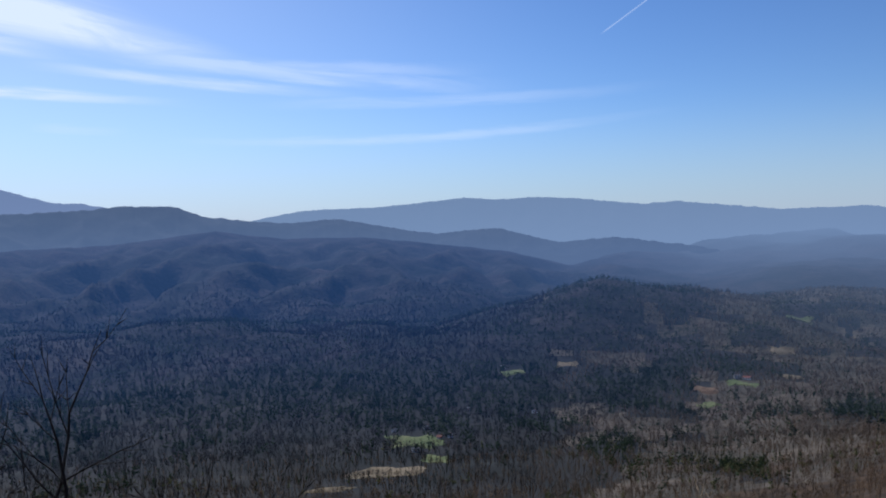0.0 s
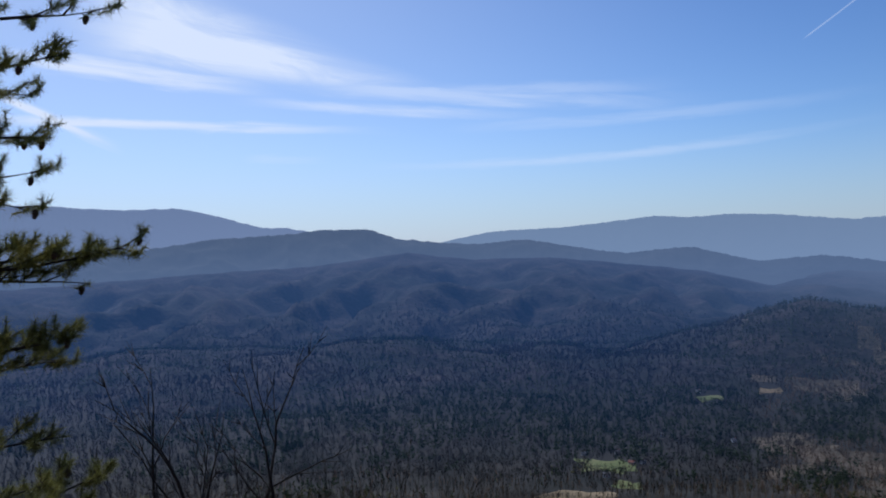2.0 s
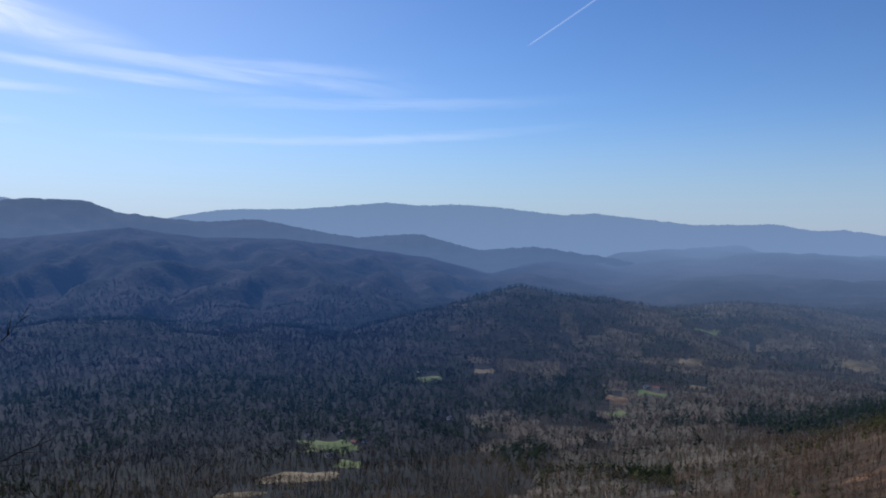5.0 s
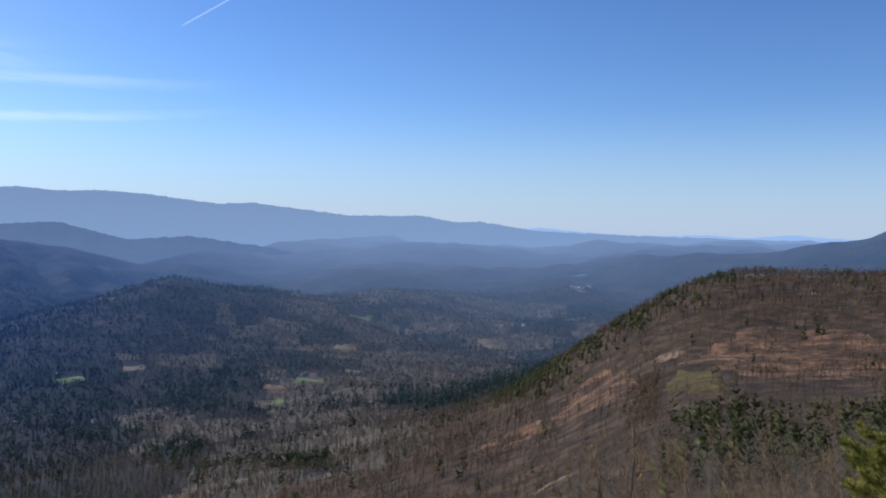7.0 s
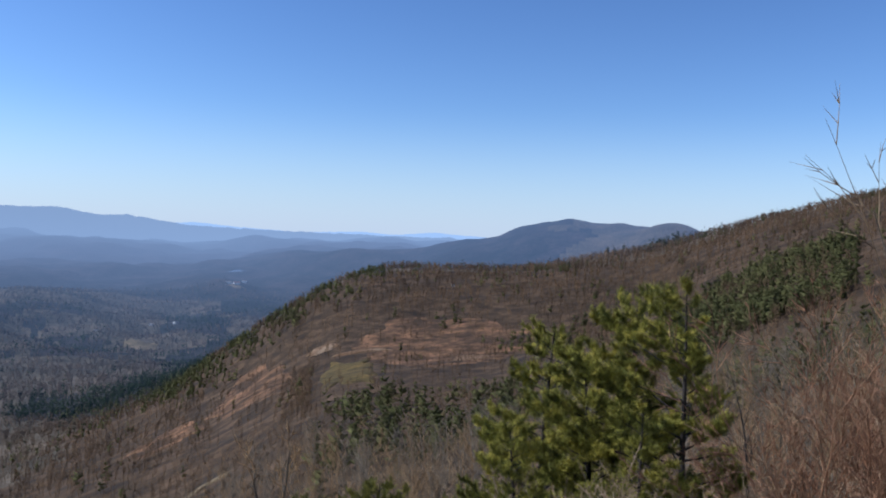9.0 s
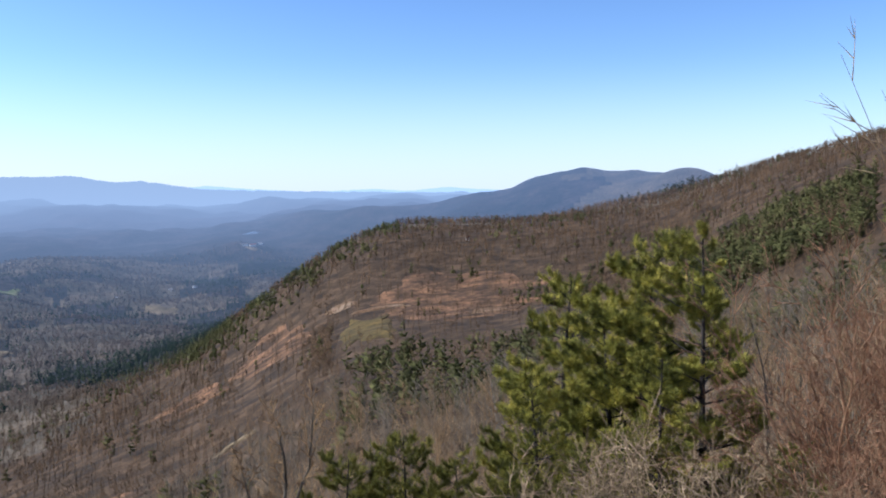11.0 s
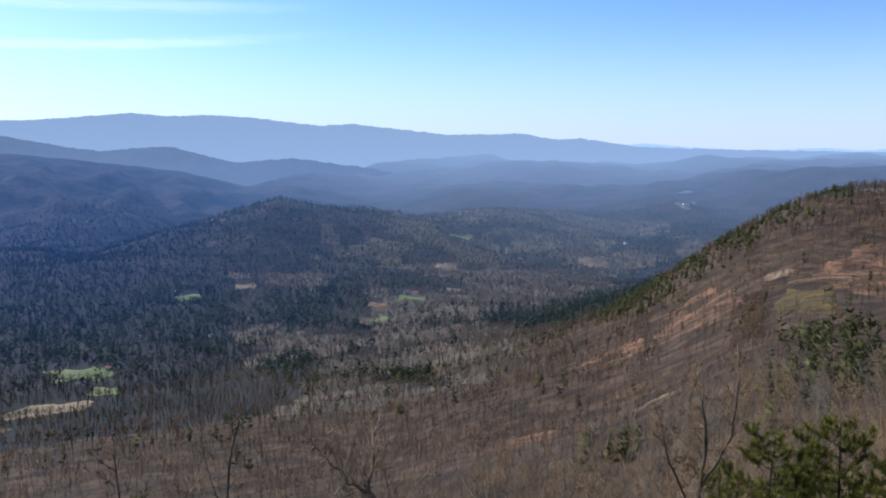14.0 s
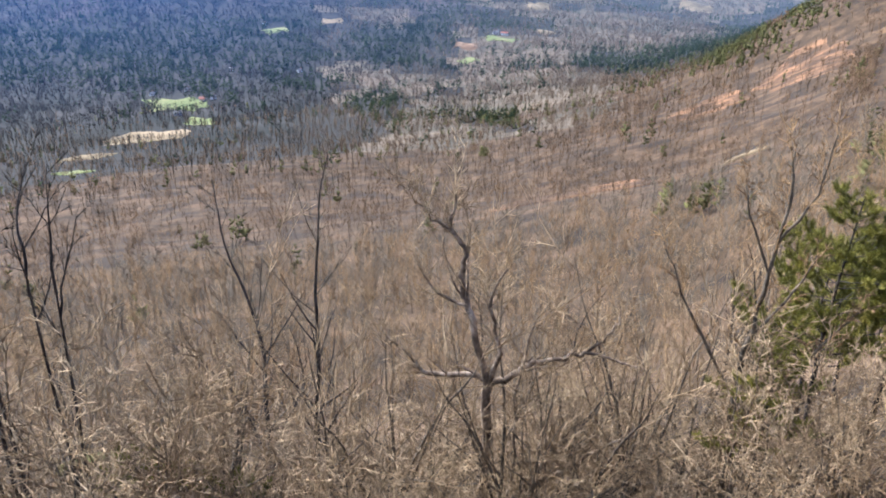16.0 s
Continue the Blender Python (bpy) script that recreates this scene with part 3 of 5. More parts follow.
# ---- fields and clearings: bearing, dip, half-width, half-depth in metres, surface ----
FIELDS = [
    (-2.2, 14.0, 30, 26, M_GRASS, "bright green meadow among bare trees"),
    (-0.8, 15.3, 12, 16, M_GRASS, "small green paddock beside the meadow"),
    (-4.6, 16.0, 34, 20, M_STRAW, "dry tan hayfield on the valley floor"),
    (-8.0, 16.9, 18, 10, M_STRAW, "dry tan strip of field in the woods"),
    (-9.0, 17.8, 12, 7, M_GRASS, "green strip of grass below the woods"),
    (4.6, 9.55, 20, 24, M_GRASS, "small bright green field in the woods"),
    (8.3, 8.95, 20, 18, M_STRAW, "narrow dry field in the valley woods"),
    (19.6, 10.1, 25, 26, M_GRASS, "green farmyard lawn by a white house"),
    (17.2, 10.5, 18, 22, M_CLAY, "reddish bare earth beside the farm"),
    (22.4, 9.55, 24, 14, M_STRAW, "dry pasture by the farm"),
    (17.4, 11.5, 16, 8, M_GRASS, "rough green pasture strip"),
    (22.0, 7.85, 24, 24, M_STRAW, "pale green valley pasture"),
    (23.0, 5.9, 28, 30, M_GRASS, "pale green far pasture"),
    (25.6, 6.7, 28, 30, M_STRAW, "pale dry far pasture"),
    (31.9, 7.4, 34, 24, M_STRAW, "pale dry field at the foot of the spur"),
    (37.9, 3.75, 28, 6, M_STRAW, "bare ground at a far settlement"),
    (37.9, 2.75, 34, 8, M_WATER, "pale far pond catching the sky"),
    (43.6, 8.0, 9, 10, M_CLAY, "pale gravel landing at the clearing's edge"),
    (46.6, 8.1, 17, 4, M_CLAY, "narrow pale track along the clearing"),
    (45.5, 9.5, 13, 54, M_OLIVE, "yellow-green grassy clearing on the spur"),
    (53.8, 8.4, 9, 16, M_CLAY, "orange clay bank in the clearing"),
    (52.0, 7.7, 52, 80, M_ORANGE, "orange-brown leaf-covered clearing with stumps and sparse trees"),
    (39.0, 10.6, 22, 60, M_ORANGE, "orange leaf litter on an open slope"),
    (33.6, 13.8, 20, 30, M_ORANGE, "orange leaf litter among slim trees"),
    (26.0, 20.0, 26, 14, M_ORANGE, "reddish leaf litter on the steep slope"),
    (36.4, 16.6, 6.5, 3.5, M_STRAW, "pale grassy gap among bare trees"),
    (75.2, 9.6, 5, 3, M_CLAY, "pale earth bank on the slope"),
    (-11.2, 36.0, 2.6, 1.6, M_MOSS, "green mossy undergrowth between bare shrubs"),
    (-5.0, 38.5, 2.2, 1.2, M_MOSS, "green patch of moss below bare shrubs"),
]
cleared = []
for k, (b, dip, hw, hd, mat_, label) in enumerate(FIELDS):
    x0, y0, z0 = sight(b, dip)
    s, c = math.sin(radians(b)), math.cos(radians(b))
    if math.hypot(x0, y0) > 600:  # a valley field is stretched toward the lookout to show past nearer trees
        more = min(0.3 * 13 / math.tan(radians(dip)), 30)
        x0, y0, hd = x0 - 0.7 * more * s, y0 - 0.7 * more * c, hd + more
    if mat_ is not M_ORANGE:
        cleared.append((x0, y0, s, c, hw * 0.9, hd * 0.9))
    nu, nv = 56, 9
    t = np.linspace(0, 2 * math.pi, nu, endpoint=False)[:, None]
    rad = np.linspace(0.02, 1, nv)[None, :]
    wob = 0.45 + 1.1 * fbm(np.cos(t) * 2.5 + k * 7, np.sin(t) * 2.5, 60, 5)
    ca = np.sign(np.cos(t)) * np.abs(np.cos(t))**0.7
    sa_ = np.sign(np.sin(t)) * np.abs(np.sin(t))**0.7
    flat = 0.45 if math.hypot(x0, y0) > 1100 else 1.0
    u, v = hw * rad * wob * ca, flat * hd * rad * wob * sa_ + 0.25 * hd * rad**2 * np.sin(3 * t + k)
    x, y = x0 + u * c + v * s, y0 - u * s + v * c
    z = height(x, y) + 0.12 + (0.4 if mat_ is M_ORANGE else 0.8) * (1 - rad**4) - 0.8 * rad**12
    me = mesh_of("field", np.stack([x, y, z], -1).reshape(-1, 3), grid_faces(nu, nv, True))
    me.polygons.foreach_set("use_smooth", np.ones(len(me.polygons), bool))
    thing("field", me, mat_, label, "field", "structure")


def open_land(x, y, margin=1.0):
    """True where a field or clearing lies."""
    m = np.zeros(x.shape, bool)
    for x0, y0, s, c, hw, hd in cleared:
        u, v = (x - x0) * c - (y - y0) * s, (x - x0) * s + (y - y0) * c
        m |= (u / hw)**2 + (v / hd)**2 < margin
    return m


# ---- woods too many to count: stuff ----
rng = np.random.default_rng(7)


def scatter(r0, r1, spacing, b0=-46, b1=92, grow_with=0.0):
    """Random places between two distances; spacing in metres, widening with distance."""
    area = 0.5 * radians(b1 - b0) * (r1**2 - r0**2)
    n = int(area / spacing**2)
    r = np.sqrt(rng.uniform(r0**2, r1**2, n))
    b = np.radians(rng.uniform(b0, b1, n))
    keep = rng.random(n) < (r0 / r)**grow_with
    r, b = r[keep], b[keep]
    return r * np.sin(b), r * np.cos(b), r, np.degrees(b)


def spikes(base, tip, radius):
    """Thin three-sided tapered sticks: arrays of base points, tips and base radii."""
    d = tip - base
    d = d / np.maximum(np.linalg.norm(d, axis=-1, keepdims=True), 1e-6)
    ref = np.where(np.abs(d[..., 2:3]) > 0.9, np.array([1.0, 0, 0]), np.array([0, 0, 1.0]))
    u = np.cross(d, ref)
    u = u / np.linalg.norm(u, axis=-1, keepdims=True)
    w = np.cross(d, u)
    r = radius[..., None]
    ring = [base + r * (u * math.cos(a) + w * math.sin(a)) for a in (0.3, 2.394, 4.489)]
    v = np.stack(ring + [tip], -2).reshape(-1, 3)
    o = np.arange(len(v) // 4)[:, None, None] * 4
    f = (o + np.array([[0, 1, 3], [1, 2, 3], [2, 0, 3]])).reshape(-1, 3)
    return v, f


def bare_woods(name, x, y, tall, limbs, material, label, sight_width=0.00022, crooked_by=0.09, spread=1.0, low=0.3, up=(0.45, 1.0)):
    n = len(x)
    h = tall * rng.uniform(0.6, 1.15, n)
    foot = np.stack([x, y, height(x, y) - 0.3], -1)
    lean = rng.normal(0, crooked_by, (n, 3)) * [1, 1, 0] + [0, 0, 1]
    top = foot + lean * h[:, None]
    u = rng.uniform(low, 0.85, (n, limbs))
    a = rng.uniform(0, 6.283, (n, limbs))
    length = h[:, None] * rng.uniform(0.25, 0.5, (n, limbs)) * (1.15 - 0.5 * u)
    out = rng.uniform(0.35, 0.85, (n, limbs)) * spread
    start = foot[:, None] + (top - foot)[:, None] * u[..., None]
    way = np.stack([np.cos(a) * out, np.sin(a) * out, rng.uniform(*up, (n, limbs))], -1)
    ends = start + way * length[..., None]
    away = np.hypot(x, y)
    v1, f1 = spikes(foot, top, np.maximum(h * 0.0075, away * sight_width * 1.15))
    v2, f2 = spikes(start.reshape(-1, 3), ends.reshape(-1, 3), np.repeat(np.maximum(h * 0.0016, away * sight_width), limbs))
    me = mesh_of(name, np.concatenate([v1, v2]), np.concatenate([f1, f2 + len(v1)]))
    return thing(name, me, material, label, "woods", "stuff")


def shaggy_pines(name, x, y, tall, boughs, material, label):
    """Pines as ragged boughs round a leaning stem: each bough a tapering spray."""
    n = len(x)
    h = tall * rng.uniform(0.5, 1.2, n)
    foot = np.stack([x, y, height(x, y) - 0.2], -1)
    top = foot + (rng.normal(0, 0.07, (n, 3)) * [1, 1, 0] + [0, 0, 1]) * h[:, None]
    u = rng.uniform(0.12, 1.0, (n, boughs))
    a = rng.uniform(0, 6.283, (n, boughs))
    length = h[:, None] * (0.34 - 0.24 * u**1.5) * (1 + 1.2 / boughs) * rng.uniform(0.5, 1.25, (n, boughs))
    start = foot[:, None] + (top - foot)[:, None] * u[..., None]
    ends = start + np.stack([np.cos(a), np.sin(a), rng.uniform(0.0, 0.75, (n, boughs))], -1) * length[..., None]
    mid = start * 0.8 + ends * 0.2
    v1, f1 = spikes(foot, top, h * 0.014)
    v2, f2 = spikes(mid.reshape(-1, 3), ends.reshape(-1, 3), (length * (0.29 if boughs == 16 else 0.23 if boughs > 6 else 0.27)).ravel())
    me = mesh_of(name, np.concatenate([v1, v2]), np.concatenate([f1, f2 + len(v1)]))
    return thing(name, me, material, label, "woods", "stuff")


# slope woods
x, y, r, b = scatter(34, 170, 3.2)
x2, y2, r2, b2 = scatter(170, 950, 4.1, grow_with=0.5)
x3, y3, r3, b3 = scatter(275, 445, 2.8, 40.6, 43.0)  # thick edge of the woods beside the clearing
ragged = fbm(x3 / 16, y3 / 16, 88, 3) + 0.12 * (b3 - 42) > 0.46
x3, y3, r3, b3 = x3[ragged], y3[ragged], r3[ragged], b3[ragged]
x4, y4, r4, b4 = scatter(250, 430, 3.4, 68, 78)  # pine stand
x, y, r, b = (np.concatenate(v) for v in ((x, x2, x3, x4), (y, y2, y3, y4), (r, r2, r3, r4), (b, b2, b3, b4)))
hidden = open_land(x, y, 1.1) & (rng.random(len(x)) < 0.82)
thin_area = (b > 36) & (b < 58) & (r > 250) & (r < 560) & (rng.random(len(x)) < 0.55)
edge = b + 16 * (fbm(x / 90, y / 90, 66, 3) - 0.5) + rng.normal(0, 2.5, len(b))  # slope woods thin out into the valley
open_woods = (edge > 28) | (rng.random(len(x)) > (r - 350) / 500)
keep = ~hidden & (~thin_area | ((b > 41.6) & (b < 43))) & open_woods
x, y, r, b = x[keep], y[keep], r[keep], b[keep]
p = (rng.random(len(x)) < pine_share(x, y, r, b)) & (r > 110)
n_, f_ = ~p & (r < 170), ~p & (r >= 170)
dark = rng.random(len(x)) < 0.45
bare_woods("slope_woods", x[n_ & dark], y[n_ & dark], 10, 18, M_BARK, "dark slim leafless trees on the steep slope", 0.0003)
n_ = n_ & ~dark
bare_woods("slope_woods", x[n_], y[n_], 9, 25, M_TWIG, "thin leafless grey-brown trees on the steep slope", 0.00022, 0.15)
bare_woods("slope_woods", x[f_], y[f_], 8, 7, M_WOODS, "leafless grey-brown hardwoods covering the slope", 0.00024, 0.1, 1.15)
shaggy_pines("slope_pines", x[p], y[p], 7, 16, M_PINE_H, "scattered dark green pines on the slope")
# low brush under the lookout
def thicket(name, x, y, tall, stems, twigs, material, label, sight_width=0.0002):
    """Leafless shrubs: stems that fan out from the foot, each with a spray of crooked twigs."""
    n = len(x)
    h = tall * rng.uniform(0.45, 1.2, n)[:, None]
    foot = np.stack([x, y, height(x, y) - 0.1], -1)[:, None]
    a, out = rng.uniform(0, 6.283, (n, stems)), rng.uniform(0.05, 0.95, (n, stems))
    way = np.stack([np.cos(a) * out, np.sin(a) * out, np.ones((n, stems))], -1)
    start = np.broadcast_to(foot, way.shape) + way * [0.12, 0.12, 0]
    top = start + way * (h * rng.uniform(0.6, 1.0, (n, stems)))[..., None]
    thick = np.maximum(h * 0.0042, np.hypot(x, y)[:, None] * sight_width * 1.4) * np.ones((1, stems))
    u = rng.uniform(0.3, 1.0, (n, stems, twigs))
    base = start[:, :, None] + (top - start)[:, :, None] * u[..., None]
    turn = rng.normal(0, 0.75, (n, stems, twigs, 3)) + way[:, :, None] * [0.5, 0.5, 0.35]
    ends = base + turn / np.linalg.norm(turn, axis=-1, keepdims=True) * (h[..., None] * rng.uniform(0.14, 0.4, u.shape))[..., None]
    v1, f1 = spikes(start.reshape(-1, 3), top.reshape(-1, 3), thick.ravel())
    v2, f2 = spikes(base.reshape(-1, 3), ends.reshape(-1, 3), np.repeat(np.maximum(h[:, 0] * 0.0026, np.hypot(x, y) * sight_width), stems * twigs))
    me = mesh_of(name, np.concatenate([v1, v2]), np.concatenate([f1, f2 + len(v1)]))
    return thing(name, me, material, label, "brush", "stuff")


x, y, r, b = scatter(12, 125, 1.8, -44, 90, grow_with=0.45)
clumps = fbm(x / 7, y / 7, 71, 3)
keep = (clumps + 0.3 * rng.random(len(x)) > 0.52) & ((b < 32) | (r > 17)) & ~open_land(x, y, 0.8) & ((r > 24) | (b > 46) | (rng.random(len(x)) < 0.5))
x, y, r, b, clumps = x[keep], y[keep], r[keep], b[keep], clumps[keep]
pale = rng.random(len(x)) < np.where(b > 20, 0.45, 0.65)
thicket("underbrush", x[pale], y[pale], 4.4, 5, 11, M_TWIGPALE, "dense tangle of leafless tan-grey brush")
thicket("underbrush", x[~pale], y[~pale], 3.8, 5, 11, M_TWIG, "dense tangle of leafless brown brush")
# valley woods
x, y, r, b = scatter(340, 2600, 4.6, -44, 74, grow_with=0.75)
keep = ~open_land(x, y, 0.6) & (rng.random(len(x)) < (2600 - r) / 600) & (rng.random(len(x)) < np.where(b + 16 * (fbm(x / 90, y / 90, 66, 3) - 0.5) > 28, (r - 850) / 150, (r - 340) / 450))
x, y, r, b = x[keep], y[keep], r[keep], b[keep]
p = 0.75 * fbm(x / 22, y / 22, 97, 2) + 0.25 * rng.random(len(x)) < 0.22 + 0.56 * pine_share(x, y, r, b)
# right of about 10 degrees woods take the lit copy, left the shaded
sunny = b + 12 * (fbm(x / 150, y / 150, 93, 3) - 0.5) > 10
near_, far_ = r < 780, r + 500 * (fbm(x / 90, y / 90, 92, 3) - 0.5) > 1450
foot_ = ~p & near_
bare_woods("valley_woods", x[foot_ & (b > 6)], y[foot_ & (b > 6)], 9, 8, M_WOODS_LIT, "slim grey-brown hardwoods at the foot of the slope", 0.00022)
bare_woods("valley_woods", x[foot_ & (b <= 6)], y[foot_ & (b <= 6)], 9, 8, M_WOODS_SHADED, "slim leafless hardwoods at the foot of the slope", 0.00022)
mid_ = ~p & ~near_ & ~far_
bare_woods("valley_woods", x[mid_ & ~sunny], y[mid_ & ~sunny], 9, 8, M_WOODS_SHADED, "leafless hardwoods of the valley floor", 0.00028, 0.2, 1.5, 0.1, (0.05, 0.8))
bare_woods("valley_woods", x[mid_ & sunny], y[mid_ & sunny], 9, 8, M_WOODS_LIT, "grey-brown leafless hardwoods around the farm fields", 0.00028, 0.2, 1.5, 0.1, (0.05, 0.8))
bare_woods("distant_woods", x[~p & far_ & sunny], y[~p & far_ & sunny], 9, 4, M_WOODS_LIT, "grey-brown leafless woods up the open valley", 0.00042, 0.2, 1.6, 0.1, (0.05, 0.7))
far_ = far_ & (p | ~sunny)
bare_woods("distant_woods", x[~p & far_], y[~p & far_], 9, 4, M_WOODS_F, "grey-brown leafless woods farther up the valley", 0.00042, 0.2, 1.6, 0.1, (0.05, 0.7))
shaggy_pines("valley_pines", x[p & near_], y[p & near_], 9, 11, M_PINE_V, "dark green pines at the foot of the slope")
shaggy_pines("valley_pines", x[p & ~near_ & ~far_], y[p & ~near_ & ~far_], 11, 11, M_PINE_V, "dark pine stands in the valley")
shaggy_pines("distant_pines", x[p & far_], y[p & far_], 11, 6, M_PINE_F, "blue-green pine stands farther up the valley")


# ---- trees near the lookout ----
class Wood:
    """Collects tubes for one tree: stout ones and twigs apart."""

    def __init__(self, seed):
        self.rnd = random.Random(seed)
        self.stout, self.fine, self.ends = [], [], []

    def limb(self, p, d, length, radius, depth, spec):
        rnd = self.rnd
        n = max(2 if depth else 1, int(length / spec["step"] * (1 if depth else 0.6)) + (1 if depth else 0))
        pts, rad = [p.copy()], [radius]
        d = d.normalized()
        wild, lift = spec["wild"], spec["lift"]
        for i in range(n):
            d = (d + Vector((rnd.gauss(0, wild), rnd.gauss(0, wild), rnd.gauss(0, wild) + lift))).normalized()
            p = p + d * (length / n)
            pts.append(p.copy())
            rad.append(radius * (1 - (i + 1) / n * (0.95 if depth == 0 else 0.9 if depth == spec["depth"] else 0.72)))
        (self.stout if radius > spec["stout"] else self.fine).append((pts, rad))
        if depth == 0:
            self.ends.append((pts[-1], d.copy()))
            return
        kids = spec["kids"][-depth] if depth <= len(spec["kids"]) else spec["kids"][0]
        first = spec["first"] if depth == spec["depth"] else 0.2
        for k in range(kids):
            u = first + (1 - first) * (k + rnd.random() * 0.9) / kids
            i = min(n, max(1, int(u * n)))
            axis = pts[i] - pts[i - 1]
            side = axis.orthogonal().normalized()
            side.rotate(Matrix.Rotation(rnd.uniform(0, 6.283), 3, axis))
            spread = spec["spread"] * rnd.uniform(0.6, 1.3)
            way = axis.normalized() * math.cos(spread) + side * math.sin(spread)
            size = length * spec["ratio"] * rnd.uniform(0.6, 1.2) * (1.25 - 0.6 * u)
            self.limb(pts[i], way, size, max(rad[i] * spec["thin"], spec["least"]), depth - 1, spec)
        self.ends.append((pts[-1], d.copy()))


def tubes(name, lines, sides):
    vs, fs = [], []
    for pts, rad in lines:
        o = len(vs)
        for i, q in enumerate(pts):
            t = (pts[min(i + 1, len(pts) - 1)] - pts[max(i - 1, 0)]).normalized()
            u = t.orthogonal().normalized()
            w = t.cross(u)
            for k in range(sides):
                a = 6.2832 * k / sides
                vs.append(q + (u * math.cos(a) + w * math.sin(a)) * rad[i])
        for i in range(len(pts) - 1):
            for k in range(sides):
                a, b = o + i * sides + k, o + i * sides + (k + 1) % sides
                fs.append((a, b, b + sides, a + sides))
    me = bpy.data.meshes.new(name)
    me.from_pydata(vs, [], fs)
    me.polygons.foreach_set("use_smooth", np.ones(len(fs), bool))
    return me


SPECS = {
    "straight": dict(step=0.45, wild=0.075, lift=0.06, stout=0.025, kids=[20, 5, 2], depth=3, first=0.35, spread=0.7, ratio=0.19, thin=0.5, least=0.012),
    "sapling": dict(step=0.4, wild=0.07, lift=0.05, stout=0.018, kids=[9, 4, 3], depth=3, first=0.25, spread=0.6, ratio=0.44, thin=0.58, least=0.009),
    "spreading": dict(step=0.35, wild=0.17, lift=0.06, stout=0.028, kids=[5, 4, 4, 3], depth=4, first=0.5, spread=1.0, ratio=0.62, thin=0.66, least=0.009),
    "slender": dict(step=0.35, wild=0.13, lift=0.04, stout=0.01, kids=[7, 4, 3], depth=3, first=0.5, spread=0.55, ratio=0.42, thin=0.6, least=0.006),
    "fan": dict(step=0.35, wild=0.07, lift=0.04, stout=0.016, kids=[9, 6, 4], depth=3, first=0.3, spread=0.62, ratio=0.46, thin=0.58, least=0.009),
    "bush": dict(step=0.22, wild=0.15, lift=0.03, stout=0.016, kids=[8, 6, 4], depth=3, first=0.25, spread=0.85, ratio=0.48, thin=0.58, least=0.01),
}


def bare_tree(name, kind, seed, tall, radius, stems, bark, twig, label, group=""):
    """A leafless tree standing at the origin."""
    spec = SPECS[kind]
    w = Wood(seed)
    for s in range(stems):
        a, out = w.rnd.uniform(0, 6.28), (0 if stems == 1 else w.rnd.uniform(0.12, 0.45))
        way = Vector((math.cos(a) * out, math.sin(a) * out, 1))
        w.limb(Vector((math.cos(a) * out * 0.3, math.sin(a) * out * 0.3, -0.4)), way, tall * w.rnd.uniform(0.8, 1.05), radius, spec["depth"], spec)
    ob = tagged(new(name), label, "tree", group)
    part("trunk", tubes("trunk", w.stout, 5), bark, ob)
    tagged(part("crown", tubes("crown", w.fine, 3), twig, ob), kind="stuff")
    return ob


def stand(ob, bearing, distance, turn=0.0, scale=1.0, sink=0.15):
    x, y = polar(bearing, distance)
    ob.matrix_world = pose(x, y, float(height(x, y)) - sink, 0, 0, turn) @ Matrix.Scale(scale, 4)
    return ob


def stand_copy(ob, bearing, distance, turn=0.0, scale=1.0, lean=0.0):
    x, y = polar(bearing, distance)
    keep = ob.scale.copy()
    ob.scale = (1, 1, 1)
    made = copy_thing(ob, pose(x, y, float(height(x, y)) - 0.15, lean, 0, turn) @ Matrix.Scale(scale, 4))
    ob.scale = keep
    return made


HEIGHTS = {}


def tree_height(ob):
    return max(v.co.z for c in ob.children for v in c.data.vertices)


def reach(ob, bearing, distance, rise):
    """The scale at which a tree standing there tops out at that angle above (or below) the eye."""
    key = ob.name.split(".")[0] + str(ob.get("label", "")) + str(len(ob.children[-1].data.vertices))
    if key not in HEIGHTS:
        HEIGHTS[key] = tree_height(ob)
    x, y = polar(bearing, distance)
    return (EYE.z + distance * math.tan(radians(rise)) - float(height(x, y)) + 0.15) / HEIGHTS[key]


TREES = "leafless trees below the lookout"
straight = bare_tree("bare_tree", "straight", 11, 13, 0.12, 1, M_DARKBARK, M_BARK, "tall straight leafless tree with dark grey bark", TREES)
straight_b = bare_tree("bare_tree", "straight", 12, 12, 0.11, 1, M_DARKBARK, M_BARK, "slim straight leafless tree with fine twigs", TREES)
sapling = bare_tree("bare_tree", "sapling", 21, 7, 0.06, 2, M_BARK, M_TWIGPALE, "leafless sapling with upright grey twigs", TREES)
sapling_b = bare_tree("bare_tree", "sapling", 22, 8, 0.07, 3, M_BARK, M_TWIGPALE, "leafless many-stemmed sapling with tan twigs", TREES)
bush = bare_tree("bare_shrub", "bush", 31, 5, 0.04, 5, M_BARK, M_TWIGPALE, "dense leafless shrub of tan-grey twigs", TREES)
w = Wood(48)
spray = dict(SPECS["spreading"], wild=0.16, lift=0.05, kids=[4, 3], depth=2, first=0.2, ratio=0.55, spread=0.75, step=0.25, least=0.013)


